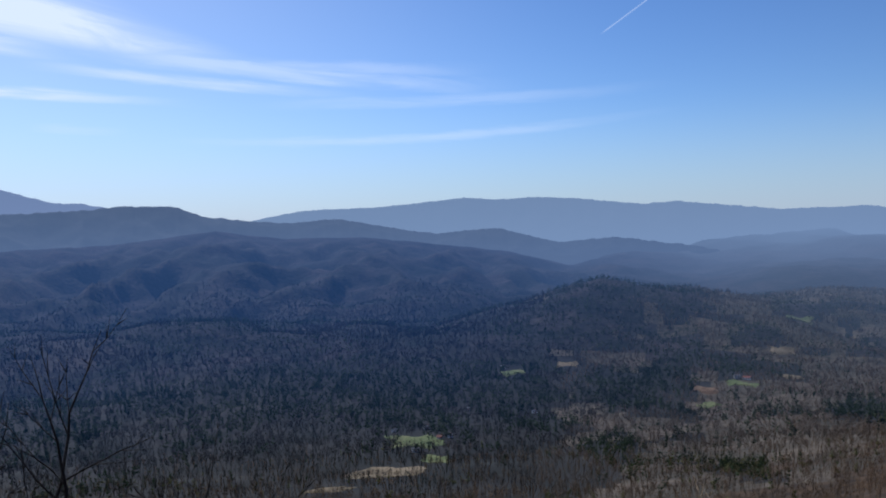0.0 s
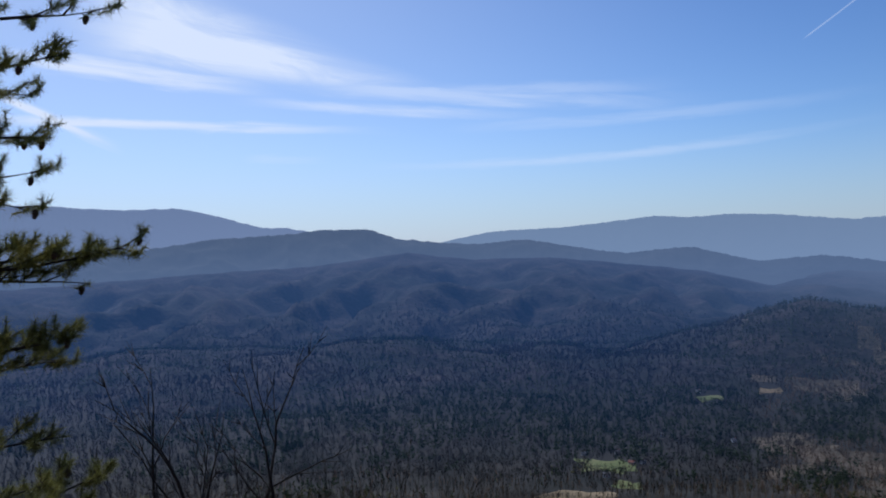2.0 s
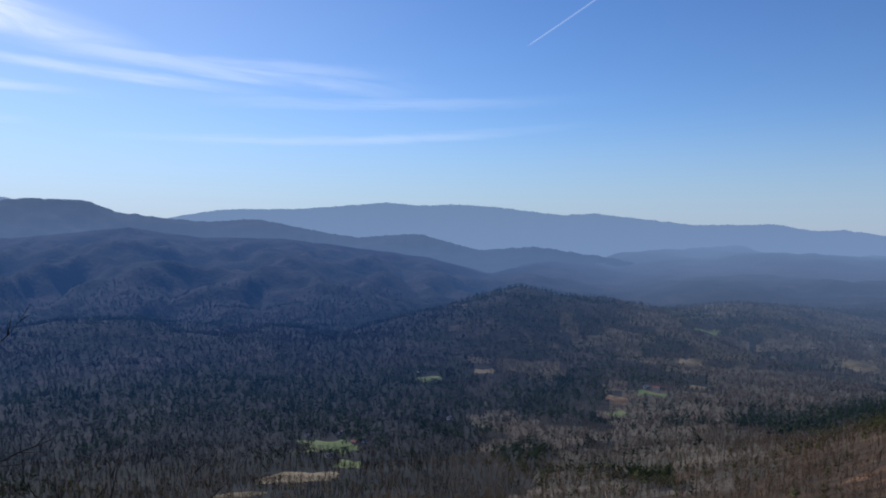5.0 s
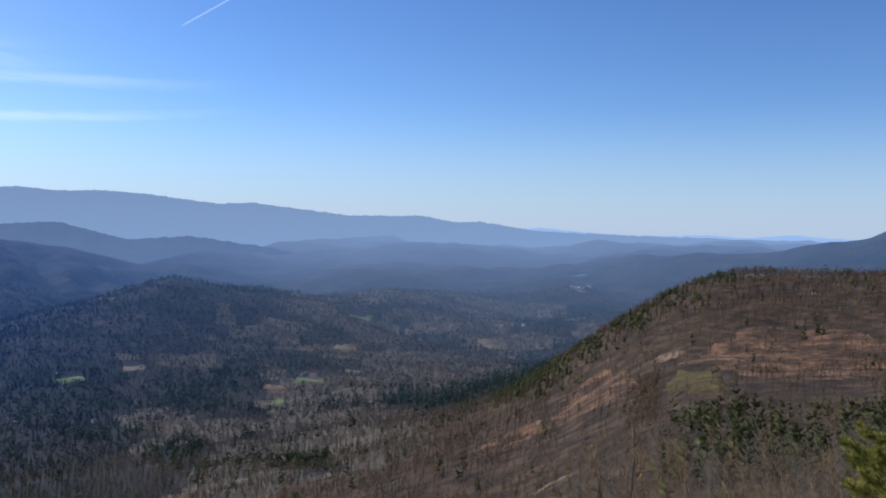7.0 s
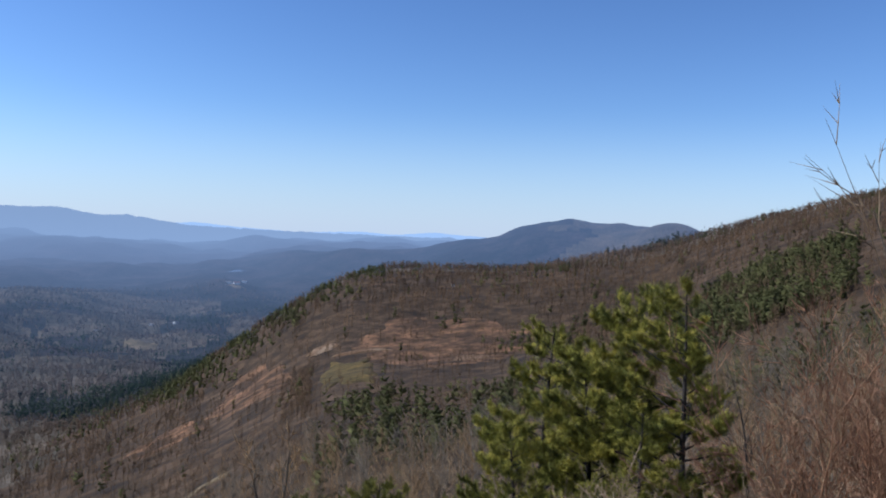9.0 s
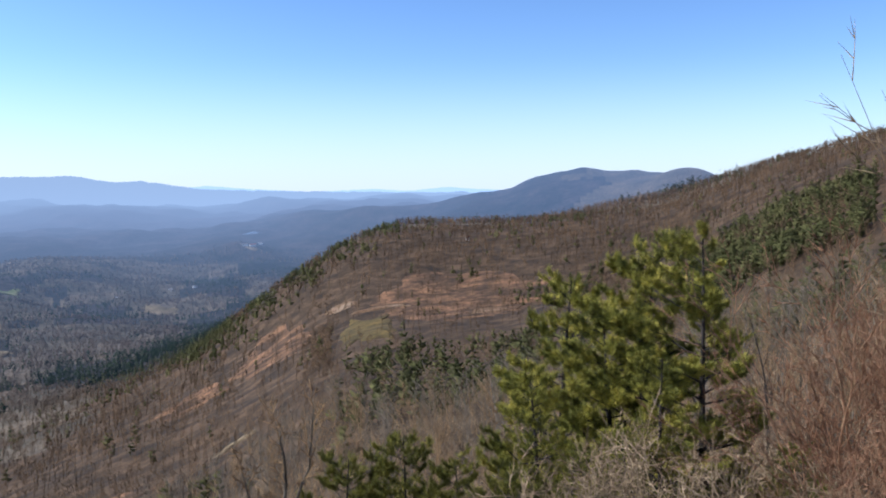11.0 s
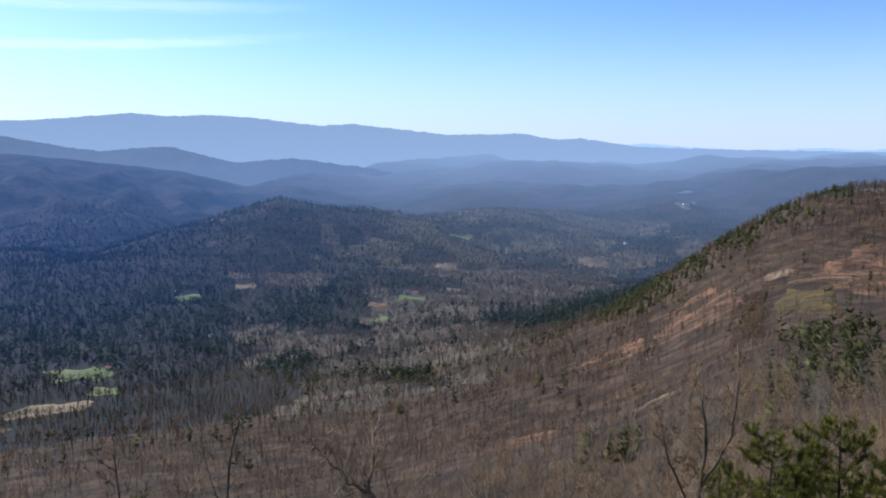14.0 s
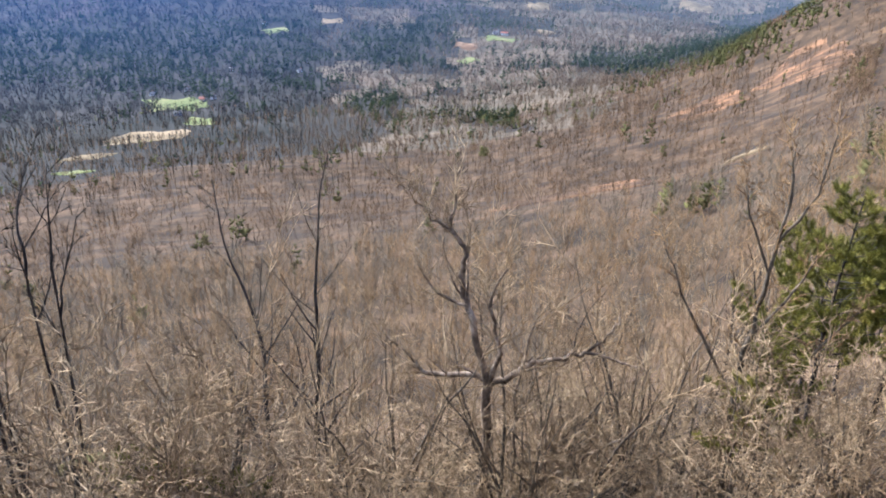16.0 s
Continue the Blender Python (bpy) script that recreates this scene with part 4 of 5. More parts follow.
def drawn_limb(w, line, radius, end, twigs, size):
    """A limb along a few points (across, depth, up), bent between them, with sprays of twigs along its outer part."""
    pts = [Vector(line[0])]
    for i in range(len(line) - 1):
        a, b = Vector(line[max(i - 1, 0)]), Vector(line[min(i + 2, len(line) - 1)])
        p0, p1 = Vector(line[i]), Vector(line[i + 1])
        for k in range(1, 5):
            t = k / 4
            q = p0.lerp(p1, t) + (p1 - a - (b - p0)) * 0.12 * t * (1 - t)
            pts.append(q + Vector([w.rnd.gauss(0, 0.02 + radius * 0.15) for _ in range(3)]))
    rad = [radius + (end - radius) * i / (len(pts) - 1) for i in range(len(pts))]
    w.stout.append((pts, rad))
    for k in range(twigs):
        i = min(len(pts) - 1, int((0.25 + 0.75 * (k + w.rnd.random()) / twigs) * len(pts)))
        d = (pts[i] - pts[i - 1]).normalized() + Vector((w.rnd.gauss(0, 0.6), w.rnd.gauss(0, 0.6), w.rnd.uniform(0.2, 1.0)))
        w.limb(pts[i], d, size * w.rnd.uniform(0.6, 1.2), max(rad[i] * 0.45, 0.012), 2, spray)


drawn_limb(w, [(0.1, 0, -2.0), (0.0, 0, 1.0), (0.05, 0, 3.0), (0.0, 0, 4.4)], 0.149, 0.122, 0, 1.1)
drawn_limb(w, [(0.0, 0, 4.4), (-0.25, 0.1, 4.55), (-1.44, 0.2, 4.5), (-1.9, 0.2, 5.0), (-2.4, 0.1, 5.5)], 0.0878, 0.0281, 9, 1)
drawn_limb(w, [(0.0, 0, 4.4), (-0.34, -0.1, 5.9), (-0.55, 0, 6.6), (-0.68, 0.1, 7.2), (-0.62, 0.1, 7.9), (-0.95, 0.1, 8.4), (-0.8, 0, 9.2)], 0.101, 0.0234, 14, 1.3)
drawn_limb(w, [(-0.95, 0.1, 8.35), (-1.3, 0, 8.6), (-2.0, -0.1, 9.4)], 0.0395, 0.014, 8, 0.92)
drawn_limb(w, [(-0.5, 0, 6.5), (-1.2, 0.2, 6.6), (-1.7, 0.3, 7.3)], 0.0439, 0.014, 6, 0.92)
drawn_limb(w, [(0.05, 0, 4.4), (0.25, -0.2, 5.4), (0.1, -0.2, 6.2), (0.0, -0.3, 6.9), (0.35, -0.3, 7.6)], 0.0659, 0.0187, 9, 1)
drawn_limb(w, [(0.05, 0, 4.35), (0.5, 0, 4.6), (1.0, 0, 5.0), (1.6, 0.1, 5.15), (2.3, 0.1, 5.35), (3.4, 0, 5.1)], 0.0966, 0.0281, 12, 1)
drawn_limb(w, [(2.2, 0.1, 5.3), (2.7, 0.2, 5.6), (3.0, 0.2, 6.1), (2.9, 0.3, 6.6)], 0.0439, 0.014, 6, 0.8)
drawn_limb(w, [(0.0, 0, -0.6), (0.9, -0.3, 1.5), (1.85, -0.4, 2.2), (2.7, -0.4, 2.9), (3.5, -0.5, 3.5)], 0.0966, 0.0281, 10, 1.1)
drawn_limb(w, [(0.3, -0.2, -2.0), (0.7, -0.2, 2.0), (0.7, -0.3, 4.2), (1.05, -0.3, 6.4)], 0.0439, 0.0187, 10, 1.1)
crooked = tagged(new("crooked_tree"), "crooked leafless tree with pale weathered limbs", "tree", TREES)
part("trunk", tubes("trunk", w.stout, 6), M_PALEBARK, crooked)
tagged(part("crown", tubes("crown", w.fine, 3), M_TWIGPALE, crooked), kind="stuff")
w = Wood(52)
for line, rad, tip_rad, twigs, size in [
    ([(-0.3, 0, -2.8), (-0.07, 0, 1.1), (0, 0, 3.3), (0.2, 0.1, 5.2), (0.35, 0.1, 6.8), (0.2, 0, 8.1)], 0.085, 0.02, 16, 0.9),
    ([(-0.03, 0, 2.0), (-1.0, 0.2, 3.3), (-1.7, 0.3, 4.6), (-2.15, 0.3, 5.5)], 0.05, 0.015, 12, 0.8), ([(-0.02, 0, 1.4), (1.0, -0.2, 2.8), (1.7, -0.3, 4.25), (2.1, -0.3, 4.9)], 0.05, 0.015, 12, 0.8),
    ([(0.07, 0, 3.6), (0.83, 0.3, 4.9), (1.1, 0.4, 5.7)], 0.04, 0.014, 8, 0.7), ([(0.2, 0.1, 5.2), (-0.28, -0.1, 6.3), (-0.55, -0.2, 7.3)], 0.035, 0.014, 8, 0.7), ([(0.28, 0.1, 6.0), (0.83, 0.2, 7.1), (1.0, 0.2, 8.4)], 0.035, 0.013, 8, 0.7)]:
    drawn_limb(w, line, rad, tip_rad, twigs, size)
forking = tagged(new("bare_tree"), "leafless tree with low forking limbs and fine twigs", "tree", TREES)
part("trunk", tubes("trunk", w.stout, 6), M_BARK, forking)
tagged(part("crown", tubes("crown", w.fine, 3), M_TWIG, forking), kind="stuff")
redbush = bare_tree("red_twig_tree", "fan", 36, 6.2, 0.034, 7, M_REDTWIG, M_REDTWIG, "spreading leafless tree with red-brown twigs", TREES)

stand(straight, 5.2, 22, 20, reach(straight, 5.2, 22, -16))
stand(straight_b, 2.2, 24, 0, reach(straight_b, 2.2, 24, -21.3))
x, y = polar(38.6, 18)
forking.matrix_world = pose(x, y, EYE.z - 9.9 - 3.3, 0, 0, -38.6)
x, y = polar(19.6, 17)
crooked.matrix_world = pose(x, y, float(height(x, y)) + 1.3, 0, 0, -19.6)
stand(sapling, 9, 18, 0, 1.0)
stand(sapling_b, 29, 19, 50, 1.0)
stand(bush, 0, 19, 0, 1.0)
stand(redbush, 78.5, 16, 0, reach(redbush, 78.5, 16, -1.2))


def forked_tree(seed, stems, label):
    """A slim dark tree: crooked stems that part low and fork again near the top."""
    w = Wood(seed)
    bole = dict(SPECS["slender"], wild=0.012, lift=0.01, kids=[0], depth=9, step=0.9)
    crown = dict(SPECS["slender"], wild=0.12, lift=0.05, kids=[5, 4], depth=2, first=0.25, spread=0.55, ratio=0.42, thin=0.6, least=0.009, step=0.3)
    for k in range(stems):
        a = k * 6.283 / stems + w.rnd.uniform(-0.4, 0.4)
        out = Vector((math.cos(a), math.sin(a), 0))
        up = w.rnd.uniform(8.2, 9.4)
        w.limb(out * 0.12 + Vector((0, 0, -0.4)), out * 0.03 + Vector((0, 0, 1)), up, 0.068, 1, bole)
        p, d = w.ends[-1]
        for n in range(3):
            turn = a + 2.1 * n + w.rnd.uniform(-0.5, 0.5)
            lean = 0.12 if n == 0 else w.rnd.uniform(0.3, 0.6)
            w.limb(p - d * 0.5 * n, Vector((math.cos(turn) * lean, math.sin(turn) * lean, 1)), (3.0, 2.3, 1.8)[n] * w.rnd.uniform(0.85, 1.1), (0.034, 0.027, 0.024)[n], 2, crown)
    ob = tagged(new("bare_tree"), label, "tree", TREES)
    part("trunk", tubes("trunk", w.stout, 5), M_DARKBARK, ob)
    tagged(part("crown", tubes("crown", w.fine, 3), M_DARKBARK, ob), kind="stuff")
    return ob


slender = forked_tree(61, 3, "dark leafless tree with three crooked forking stems")
slender_b = forked_tree(64, 2, "slim dark leafless tree with thin upright limbs")
stand(slender_b, -30.9, 12.5, 130, reach(slender_b, -30.9, 12.5, -5))
stand(slender, -26.8, 12.5, 0, reach(slender, -26.8, 12.5, -4.3))
for ob, b, d, turn, s in [
    (slender_b, -16.2, 16, 70, reach(slender_b, -16.2, 16, -12.4)), (slender, -21.5, 15, 200, reach(slender, -21.5, 15, -13.4)), (slender_b, -12.2, 17, 310, reach(slender_b, -12.2, 17, -15.2)),
    (straight_b, 1.8, 33, 80, 0.95), (sapling_b, 22, 21, 30, 1.0), (sapling, 34.5, 22, 120, 1.0), (sapling_b, -13, 22, 200, 1.3),
    (straight, 39.5, 30, 140, 0.8), (redbush, 76.4, 18, 90, reach(redbush, 76.4, 18, -5)), (redbush, 82, 15, 200, reach(redbush, 82, 15, 0)), (sapling_b, 87, 9.5, 300, 0.8), (redbush, 86, 20, 60, reach(redbush, 86, 20, 1)), (redbush, 79, 13, 150, reach(redbush, 79, 13, -11)), (redbush, 80.5, 19, 250, reach(redbush, 80.5, 19, -1)),
    (bush, 58, 15, 20, 0.95), (bush, 61, 14.5, 120, 0.95), (bush, 64, 15, 320, 0.95), (bush, 66.5, 15.5, 220, 0.95), (bush, 69.5, 14.5, 80, 0.85), (bush, 62.6, 13.6, 170, 0.85), (bush, 72, 15, 10, 0.8),
    (sapling, -25, 24, 260, 1.3), (sapling_b, -17, 26, 10, 1.0), (straight_b, -36, 34, 10, 0.9), (bush, -4, 22, 70, 1.1), (bush, 6, 20, 140, 1.0),
    (bush, 13, 24, 10, 1.0), (bush, 27, 26, 100, 1.0), (bush, 31, 20, 60, 0.9), (bush, -20, 24, 10, 0.8),
]:
    stand_copy(ob, b, d, turn, s)
for b, d, rise, turn in [(21.5, 15.5, -25, 0), (24, 16, -27, 100), (27, 17, -24, 200), (31, 17, -23.5, 300), (33.4, 17.5, -22, 40), (12.5, 17, -25, 140), (9.5, 18, -22.5, 240), (-3, 18, -24, 340)]:
    stand_copy(sapling, b, d, turn, reach(sapling, b, d, rise))
for b, d, rise, turn in [(-13, 14, -27, 10), (-9.5, 15, -26, 80), (-6, 14, -29, 150), (-16, 16, -24, 200), (-2.5, 15.5, -29, 250), (1.5, 14, -33, 300), (8.5, 15, -33, 30), (13, 13.5, -36, 100), (25.5, 15, -34, 170), (29.5, 16, -31, 240), (34, 15, -33, 330), (41, 14, -34, 60), (43, 15.5, -28.5, 90), (45.5, 15, -27.5, 20), (39.5, 16.5, -29, 140), (47.5, 15, -26, 200), (17, 14, -38, 130)]:
    stand_copy(bush, b, d, turn, reach(bush, b, d, rise))
for k in range(26):  # pale brush close below
    stand_copy(bush, -15 + 60 * (k + 0.3 * math.sin(k * 5)) / 26, 15.5 + 7 * abs(math.sin(k * 1.7)), k * 67, 0.85 + 0.4 * abs(math.sin(k * 2.3)))
kinds = [straight, straight_b, sapling, sapling_b, sapling, sapling_b, bush, bush]
pick = random.Random(5)
for k in range(76):
    b, d = (pick.uniform(-44, 90), 24 + 58 * pick.random()**0.8) if k < 60 else (pick.uniform(-16, 44), pick.uniform(17, 42))
    if 42 < b < 72 and d < 40:
        continue
    ob = pick.choice(kinds)
    stand_copy(ob, b, d, pick.uniform(0, 360), pick.uniform(0.55, 0.95), pick.gauss(0, 4))


# ---- pines near the lookout ----
def tufts(name, spots, needles, length, width, seed, loose=0.62):
    """Needle tufts: every needle is a thin three-cornered blade."""
    g = np.random.default_rng(seed)
    p = np.array([s[0] for s in spots])[:, None]
    d = np.array([s[1] for s in spots])[:, None]
    n = len(spots)
    way = d * 0.9 + g.normal(0, loose, (n, needles, 3))
    way /= np.linalg.norm(way, axis=-1, keepdims=True)
    start = p - d * length * g.uniform(0, 1.6, (n, needles, 1))
    tip = start + way * length * g.uniform(0.7, 1.2, (n, needles, 1))
    side = np.cross(way, g.normal(0, 1, (n, needles, 3)))
    side *= width / np.linalg.norm(side, axis=-1, keepdims=True)
    mid = (start * 0.45 + tip * 0.55)
    v = np.stack([start - side * 0.3, start + side * 0.3, tip], -2).reshape(-1, 3)
    f = np.arange(len(v)).reshape(-1, 3)
    return mesh_of(name, v, f)


def pine_cone():
    """An egg-shaped cone of overlapping scales, stalk up."""
    v, f, n = [], [], 9
    for i, (z, r) in enumerate(((0.0, 0.006), (0.012, 0.02), (0.014, 0.014), (0.026, 0.024), (0.028, 0.016), (0.04, 0.021), (0.042, 0.013), (0.054, 0.014), (0.062, 0.003))):
        for k in range(n):
            a = 6.283 * (k + 0.5 * (i % 2)) / n
            rr = r * (1.15 if k % 2 else 0.85)
            v.append((rr * math.cos(a), rr * math.sin(a), z))
        if i:
            o = (i - 1) * n
            f += [(o + k, o + (k + 1) % n, o + n + (k + 1) % n, o + n + k) for k in range(n)]
    me = bpy.data.meshes.new("cone")
    me.from_pydata(v, [], f)
    return me


class PineWood:
    """Boughs and needle tufts of one pine."""

    def __init__(self, seed):
        self.rnd, self.wood, self.spots, self.ends = random.Random(seed), [], [], []

    def line(self, p, d, length, radius, steps, wild, lift):
        pts, rad = [p.copy()], [radius]
        d = d.normalized()
        for i in range(steps):
            d = (d + Vector((self.rnd.gauss(0, wild), self.rnd.gauss(0, wild), self.rnd.gauss(0, wild * 0.7) + lift))).normalized()
            p = p + d * (length / steps)
            pts.append(p.copy())
            rad.append(max(radius * (1 - 0.85 * (i + 1) / steps), 0.004))
        self.wood.append((pts, rad))
        return pts, d

    def tuft(self, p, d):
        self.spots.append((p.copy(), (d.normalized() + Vector((0, 0, 0.35))).normalized()))

    def bough(self, at, way, length, radius, spacing, lift=0.03, sparse=0.0, tip=None, bare=0.2):
        """A flat spray: a limb, side shoots left and right of it, and tufts on their tips."""
        rnd = self.rnd
        n = max(4, int(length / 0.22))
        pts, d = self.line(at, way, length, radius, n, 0.09, lift)
        if tip is not None:
            miss = tip - pts[-1]
            for i in range(len(pts)):
                pts[i] += miss * (i / n)
        self.ends.append((pts[-1], d))
        self.tuft(pts[-1], d)
        shoots = max(3, int(length * 0.8 / spacing))
        for k in range(shoots):
            u = bare + (1 - bare) * (k + rnd.random()) / shoots
            if rnd.random() < sparse:
                continue
            i = min(n - 1, int(u * n))
            axis = (pts[i + 1] - pts[i]).normalized()
            across = axis.cross(Vector((0, 0, 1))).normalized() * (1 if k % 2 else -1)
            way_ = axis * rnd.uniform(0.5, 1.0) + across * rnd.uniform(0.5, 1.1) + Vector((0, 0, rnd.uniform(-0.15, 0.55)))
            size = (0.12 + length * 0.3 * (1.15 - u)) * rnd.uniform(0.6, 1.2)
            twig, e = self.line(pts[i].lerp(pts[i + 1], rnd.random()), way_, size, max(radius * 0.3, 0.006), 3, 0.14, 0.06)
            self.ends.append((twig[-1], e))
            self.tuft(twig[-1], e)
            self.tuft(twig[2], e)
            for q in range(int(size / (spacing * 1.1))):
                side = e.orthogonal().normalized()
                side.rotate(Matrix.Rotation(rnd.uniform(0, 6.283), 3, e))
                base = twig[1].lerp(twig[-1], rnd.random())
                tip, f = self.line(base, e * 0.7 + side * 0.8 + Vector((0, 0, 0.3)), spacing * rnd.uniform(0.5, 1.1), 0.005, 2, 0.1, 0.1)
                self.tuft(tip[-1], f)


def pine(name, seed, tall, radius, boughs, needles, length, width, spacing, label, leaf=M_PINE, cones=0, lean=(0.0, 0.0)):
    """A pine at the origin. boughs: height as a share, compass angle in degrees, length, rise."""
    pw = PineWood(seed)
    pts, rad = [], []
    for i in range(15):
        u = i / 14
        pts.append(Vector((lean[0] * u + 0.14 * math.sin(u * 5 + seed), lean[1] * u + 0.1 * math.sin(u * 4.1), -0.4 + u * (tall + 0.4))))
        rad.append(radius * (1 - 0.9 * u))
    for u, a, size, rise in boughs:
        i = min(13, int(u * 14))
        at = pts[i].lerp(pts[i + 1], u * 14 - i)
        pw.bough(at, Vector((math.cos(radians(a)), math.sin(radians(a)), rise)), size, max(radius * 0.4 * (1.15 - u), 0.015), spacing, bare=0.35)
    pw.tuft(pts[-1], Vector((0, 0, 1)))
    ob = tagged(new(name), label, "tree")
    if cones:
        shape = pine_cone()
        for p, d in pw.rnd.sample(pw.ends, cones):
            part("cone", shape, M_CONE, ob, "brown pine cone").matrix_local = Matrix.Translation(p - d * 0.05 - Vector((0, 0, 0.02))) @ (-Vector((0.2, 0.1, 1))).to_track_quat("Z", "Y").to_matrix().to_4x4()
    part("trunk", tubes("trunk", [(pts, rad)], 8), M_DARKBARK, ob)
    tagged(part("branches", tubes("branches", pw.wood, 3), M_DARKBARK, ob), kind="stuff")
    tagged(part("foliage", tufts("foliage", pw.spots, needles, length, width, seed), leaf, ob), kind="stuff")
    return ob


def whorls(seed, n, first, reach_, taper=1.4, toward=None, bias=0.0):
    """Boughs round a stem; where toward is given they grow longer on that side."""
    rnd = random.Random(seed)
    made = []
    for k in range(n):
        u = first + (0.985 - first) * (k + rnd.random()) / n
        a = k * 137.5 + rnd.uniform(-25, 25)
        size = reach_ * (1.05 - 0.85 * ((u - first) / (1 - first))**taper) * rnd.uniform(0.4, 1.3)
        if toward is not None:
            size *= 1 + bias * math.cos(radians(a - toward))
        made.append((u, a, size, rnd.uniform(0.05, 0.55) + 0.6 * max(0, u - 0.7)))
    return made


LEFTWARD = 111  # compass angle across the sight at the pines, away from the spur
big = pine("pine_tree", 3, 8.6, 0.15, whorls(3, 42, 0.42, 2.4, 1.4, LEFTWARD, 0.5) + [(0.3, -70, 2.1, 0.1), (0.27, -40, 2.3, 0.2), (0.2, -100, 1.6, 0.1), (0.33, -60, 1.5, 0.3)],
           44, 0.15, 0.022, 0.1, "yellow-green pine tree with a bare dark trunk", lean=(-0.35, 0.5))
dense = pine("pine_tree", 5, 8.2, 0.14, whorls(5, 72, 0.12, 3.1, 1.0), 34, 0.155, 0.027, 0.115, "dense yellow-green pine with layered boughs")
stand(big, 69.3, 21, 0, reach(big, 69.3, 21, -2.0))
stand(dense, 64.6, 22.5, 40, reach(dense, 64.6, 22.5, -2.9))
stand_copy(dense, 59.2, 25.5, 110, reach(dense, 59.2, 25.5, -5.0))
stand_copy(dense, 61.8, 22.5, 230, reach(dense, 61.8, 22.5, -6.5))
stand_copy(dense, 56.8, 22.0, 300, reach(dense, 56.8, 22.0, -11.5))
stand_copy(dense, 65.5, 19.5, 160, reach(dense, 65.5, 19.5, -10))
low = pine("pine_tree", 8, 10.5, 0.12, whorls(8, 52, 0.48, 2.7, 1.8), 28, 0.16, 0.032, 0.14, "bushy green pine on the slope", leaf=M_PINE_G)
stand(low, 43.8, 20, 0, reach(low, 43.8, 20, -16.8))
for b, d, turn, rise in [(47.8, 20.5, 90, -15.6), (51.6, 19, 200, -17.2), (55, 18, 50, -18.4), (-8.5, 16, 60, -35), (-1, 15, 120, -38), (-4.5, 15.5, 20, -37), (43, 26, 10, -20), (74.2, 18.5, 140, -15.5), (45, 31, 20, -19.5), (40.8, 17, 70, -27.5), (-38, 15, 20, -22), (63, 18, 75, -15.5), (59.5, 18.5, 15, -17)]:
    stand_copy(low, b, d, turn, reach(low, b, d, rise))

# the backlit pine beside the lookout: its stem stands just out of sight
x0, y0 = polar(-49.6, 7.2)
z0 = float(height(x0, y0)) - 0.15
pw = PineWood(14)
stem = [Vector((0.1 * math.sin(u * 0.4), 0.1 * math.sin(u * 0.3), u - 0.4)) for u in range(0, 22)]
for b, rise, d, drop, sparse in [(-36.6, 13.2, 7.0, -0.1, 0.0), (-38.6, 10.6, 7.4, 0.1, 0.15), (-37.6, 8.1, 7.0, 0.1, 0.0), (-38.3, 6.0, 7.2, 0.05, 0.0), (-38.9, 3.6, 6.6, 0.5, 0.55), (-33.2, 1.4, 6.9, 0.0, 0.0), (-35.6, -1.0, 7.3, 0.25, 0.45), (-35.9, 1.0, 7.2, 0.0, 0.0),
                                 (-36.0, -3.7, 7.0, -0.15, 0.0), (-37.2, -5.6, 7.4, -0.1, 0.0), (-38.2, -4.6, 6.7, 0.0, 0.0), (-34.6, -12.4, 7.2, -0.2, 0.1), (-37.3, -10.3, 6.8, 0.0, 0.2), (-36.5, -14.5, 7.3, 0.0, 0.1), (-33.5, -15.5, 7.1, 0.1, 0.2), (-38.4, -13, 7.5, 0.0, 0.1),
                                 (-35.0, 15.8, 7.1, -0.2, 0.2), (-37.5, 18.5, 7.2, -0.2, 0.1), (-42, 12, 6.2, 0.0, 0.0), (-42, 5, 6.4, 0.0, 0.0), (-43, -1, 6.0, 0.0, 0.0), (-42, -7, 6.2, 0.0, 0.0), (-44, -12, 6.0, 0.0, 0.0), (-46, 16, 5.8, 0.0, 0.0), (-52, 9, 6.0, 0.0, 0.0), (-56, 2, 6.6, 0.0, 0.0), (-56, -6, 6.4, 0.0, 0.0), (-52, 20, 6.2, 0.0, 0.0)]:
    tx, ty = polar(b, d)
    tip = Vector((tx - x0, ty - y0, EYE.z + d * math.tan(radians(rise)) - z0))
    root = Vector((0.0, 0.0, tip.z - 0.12 + drop))
    pw.bough(root, tip - root, (tip - root).length, 0.03, 0.095, 0.02, sparse, tip)
side_pine = tagged(new("pine_tree"), "dark backlit pine with tufted needles and cones", "tree")
side_pine.location = (x0, y0, z0)
shape = pine_cone()
for p, d in pw.rnd.sample(pw.ends, 60):
    part("cone", shape, M_CONE, side_pine, "brown pine cone").matrix_local = Matrix.Translation(p - d * 0.06 - Vector((0, 0, 0.02))) @ (-Vector((0.2, 0.1, 1))).to_track_quat("Z", "Y").to_matrix().to_4x4() @ Matrix.Scale(1.2, 4)
part("trunk", tubes("trunk", [(stem, [0.15 - 0.0062 * k for k in range(22)])], 8), M_DARKBARK, side_pine)
tagged(part("branches", tubes("branches", pw.wood, 4), M_DARKBARK, side_pine), kind="stuff")
tagged(part("foliage", tufts("foliage", pw.spots, 95, 0.075, 0.0065, 14, 0.95), M_PINE_D, side_pine), kind="stuff")

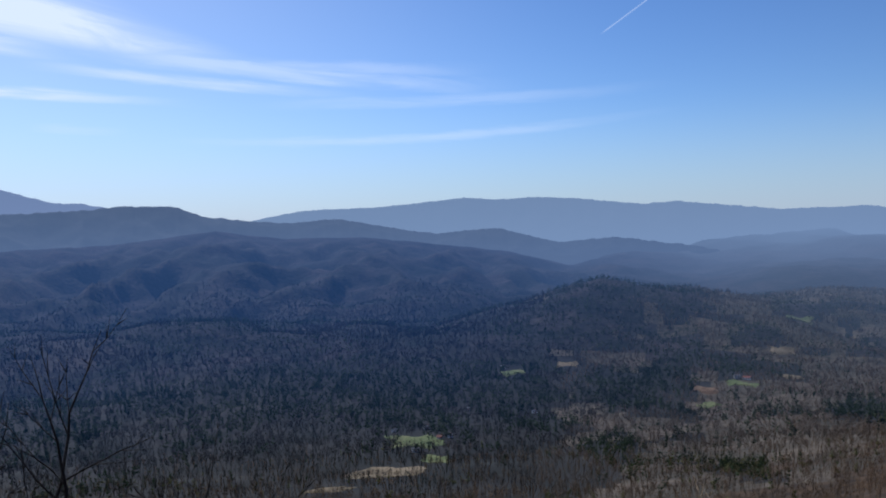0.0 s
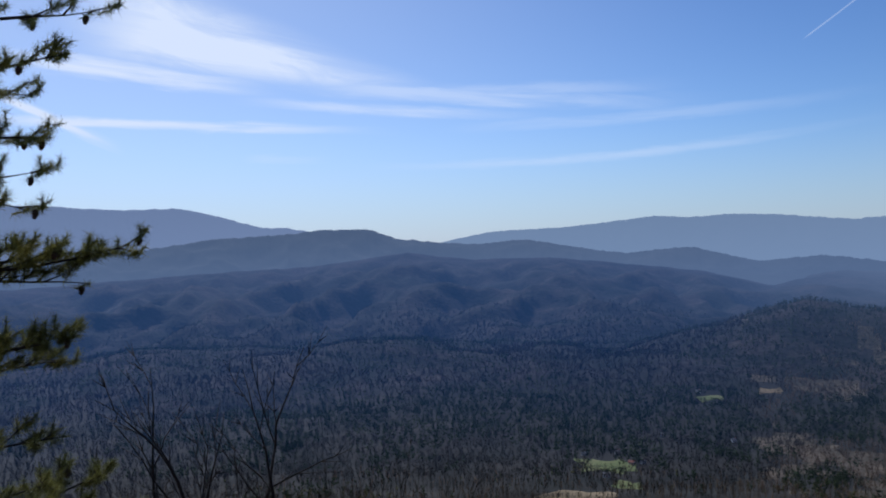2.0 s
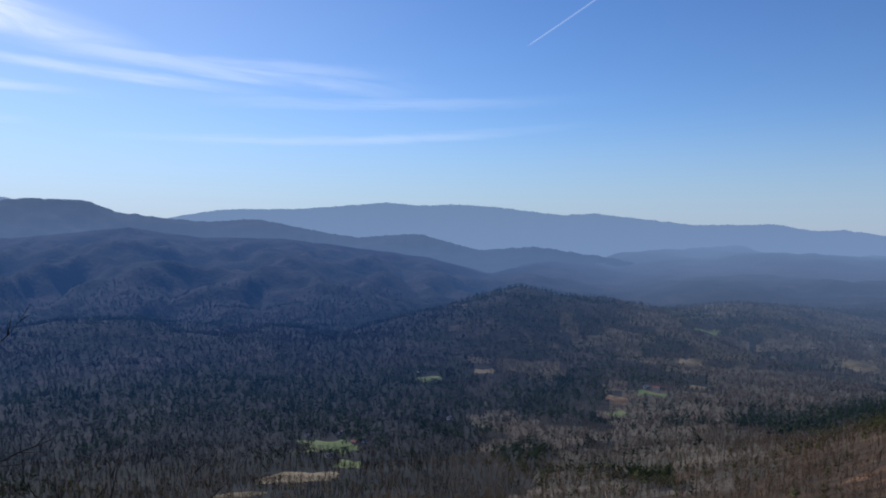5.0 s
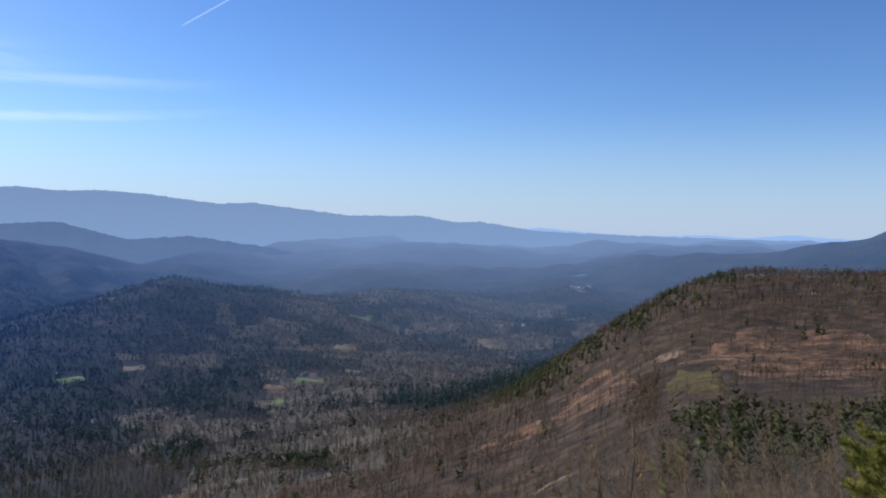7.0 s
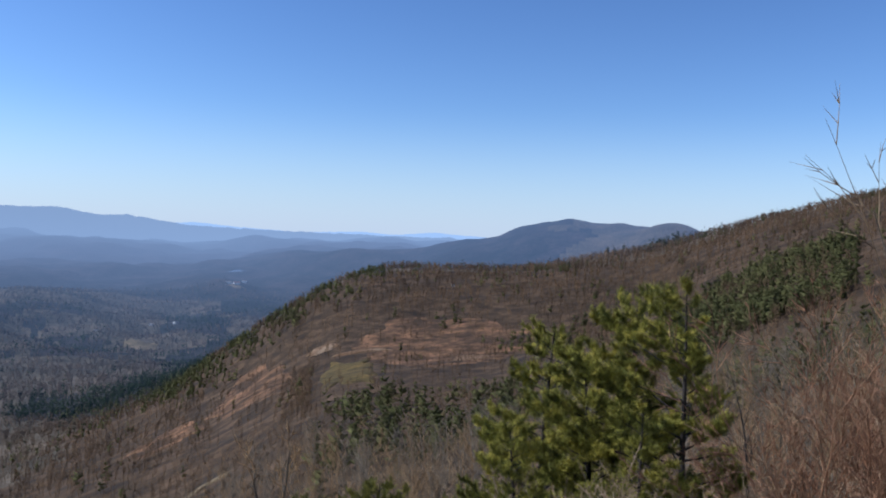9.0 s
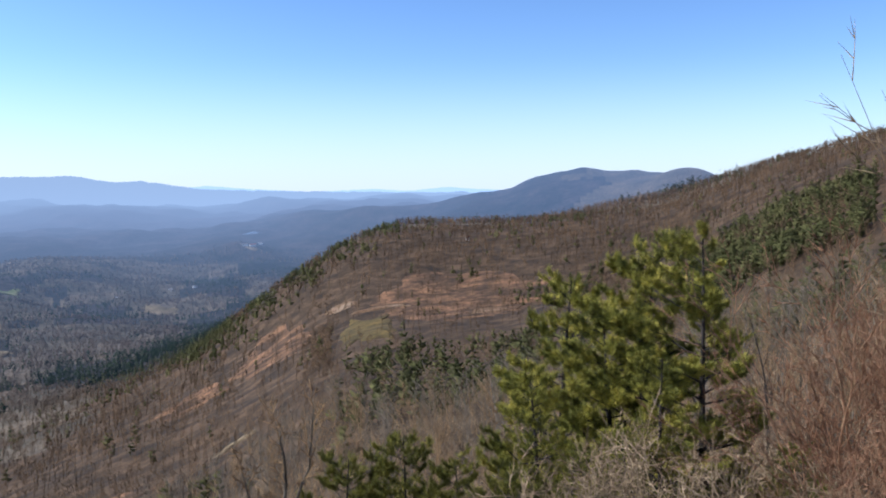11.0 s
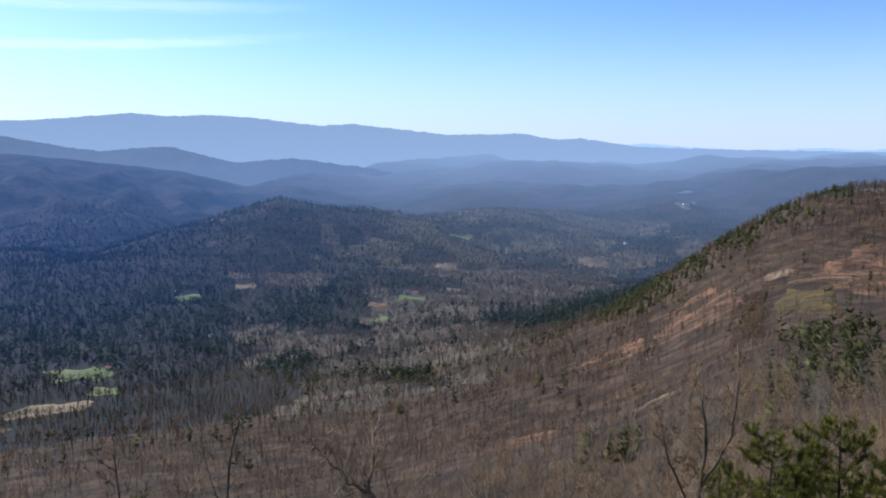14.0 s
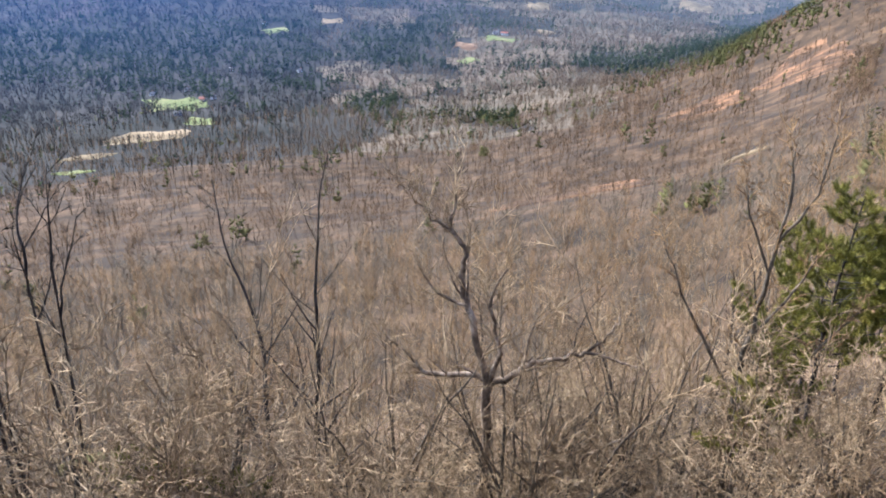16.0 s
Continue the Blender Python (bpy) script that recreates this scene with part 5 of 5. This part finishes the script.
# ---- houses, contrail and small things ----
def box(bm, x0, y0, z0, x1, y1, z1):
    v = [bm.verts.new(p) for p in ((x0, y0, z0), (x1, y0, z0), (x1, y1, z0), (x0, y1, z0), (x0, y0, z1), (x1, y0, z1), (x1, y1, z1), (x0, y1, z1))]
    for f in ((0, 3, 2, 1), (4, 5, 6, 7), (0, 1, 5, 4), (1, 2, 6, 5), (2, 3, 7, 6), (3, 0, 4, 7)):
        bm.faces.new([v[i] for i in f])


def bm_mesh(name, bm):
    me = bpy.data.meshes.new(name)
    bm.to_mesh(me)
    bm.free()
    return me


def house(w, l, h, rise, roof_mat, label):
    """A gabled house at the origin, its ridge along x."""
    ob = tagged(new("house"), label, "house")
    bm = bmesh.new()
    box(bm, -w / 2, -l / 2, -2, w / 2, l / 2, h)
    for x in (-w / 2, w / 2):
        bm.faces.new([bm.verts.new(p) for p in ((x, -l / 2, h), (x, l / 2, h), (x, 0, h + rise))])
    part("wall", bm_mesh("wall", bm), M_WHITE, ob)
    bm = bmesh.new()
    for s in (-1, 1):
        lo, hi = (s * (l / 2 + 0.5), h - rise * 0.5 / (l / 2)), (0, h + rise)
        ring = [(lo[0], lo[1]), (hi[0], hi[1]), (hi[0], hi[1] + 0.25), (lo[0], lo[1] + 0.25)]
        a = [bm.verts.new((-w / 2 - 0.5, y, z)) for y, z in ring]
        b = [bm.verts.new((w / 2 + 0.5, y, z)) for y, z in ring]
        bm.faces.new(a)
        bm.faces.new(b[::-1])
        for i in range(4):
            bm.faces.new((a[i], b[i], b[(i + 1) % 4], a[(i + 1) % 4]))
    roof = part("roof", bm_mesh("roof", bm), roof_mat, ob)
    bm = bmesh.new()
    box(bm, w * 0.2, -0.4, h + rise * 0.5, w * 0.2 + 0.8, 0.4, h + rise + 1.0)
    part("chimney", bm_mesh("chimney", bm), M_REDROOF, roof, "red brick chimney")
    for k, x in enumerate((-0.33, 0.0, 0.33)):
        bm = bmesh.new()
        tall = 2.1 if k == 1 else 1.3
        box(bm, x * w - 0.55, -l / 2 - 0.06, 0.0 if k == 1 else 0.9, x * w + 0.55, -l / 2 + 0.05, tall if k == 1 else 0.9 + tall)
        opening = part("door" if k == 1 else "window", bm_mesh("opening", bm), M_REDROOF if k == 1 else M_DARKGLASS, ob)
        if k != 1:
            bm = bmesh.new()
            box(bm, x * w - 0.7, -l / 2 - 0.14, 0.76, x * w + 0.7, -l / 2 + 0.02, 0.88)
            part("sill", bm_mesh("sill", bm), M_WHITE, opening)
    return ob


HOUSES = [  # bearing, dip, width, depth, wall height, turn, roof
    (19.2, 9.85, 13, 8, 5.5, 20, M_ROOF, "white two-storey farmhouse with a grey roof"),
    (19.8, 9.9, 16, 9, 4, -10, M_REDROOF, "long white barn with a rusty roof"),
    (6.0, 12.35, 9, 7, 4, 30, M_ROOF, "small white house among bare trees"),
    (3.9, 9.35, 10, 7, 4, 10, M_ROOF, "small white house at a field's edge"),
    (29.3, 6.8, 12, 8, 4.5, 15, M_ROOF, "small white valley house"),
    (32.6, 6.4, 12, 8, 4.5, -20, M_ROOF, "small white house by the river flats"),
    (34.1, 6.28, 14, 8, 4.5, 35, M_ROOF, "white house by the valley road"),
    (52.4, 3.5, 3.4, 3, 2.2, 10, M_ROOF, "small white house on the wooded spur"),
    (37.4, 3.66, 26, 14, 7, 5, M_ROOF, "long white building in a far settlement"),
    (37.9, 3.72, 30, 14, 7, 30, M_REDROOF, "red-roofed building in a far settlement"),
    (38.4, 3.62, 22, 12, 7, -15, M_ROOF, "white building in a far settlement"),
    (-1.4, 13.30, 8, 6, 4, 35, M_ROOF, "low white shed at the meadow's upper edge"),
    (-0.5, 13.98, 9, 7, 4, -15, M_REDROOF, "small white house with a rusty roof beside the meadow"),
    (-3.6, 13.44, 10, 7, 4, 60, M_ROOF, "white house below the dark pine stand"),
    (-2.2, 14.76, 11, 7, 4, 10, M_ROOF, "pale farm shed between meadow and hayfield"),
    (1.5, 12.16, 7, 6, 4, 0, M_ROOF, "tiny white cabin in the valley woods"),
    (0.2, 13.9, 8, 6, 3.5, 40, M_ROOF, "small white shed by the meadow"),
]
for b, dip, w, l, h, turn, roof_mat, label in HOUSES:
    w, l, h = 0.62 * w, 0.62 * l, 0.62 * h
    ob = house(w, l, h, l * 0.3, roof_mat, label)
    x0, y0, z0 = sight(b, dip)
    ob.matrix_world = pose(x0, y0, z0 + 0.3, 0, 0, turn - b)

# a pale boulder on the steep slope
bm = bmesh.new()
bmesh.ops.create_icosphere(bm, subdivisions=2, radius=0.32)
for v in bm.verts:
    v.co *= 0.8 + 0.4 * noise.noise(v.co * 3)
    v.co.z *= 0.75
rock = thing("boulder", bm_mesh("boulder", bm), M_ROCK, "small pale boulder among bare brush", "rock")
x0, y0, z0 = sight(13.9, 24.3)
rock.location = (x0, y0, z0 + 0.15)
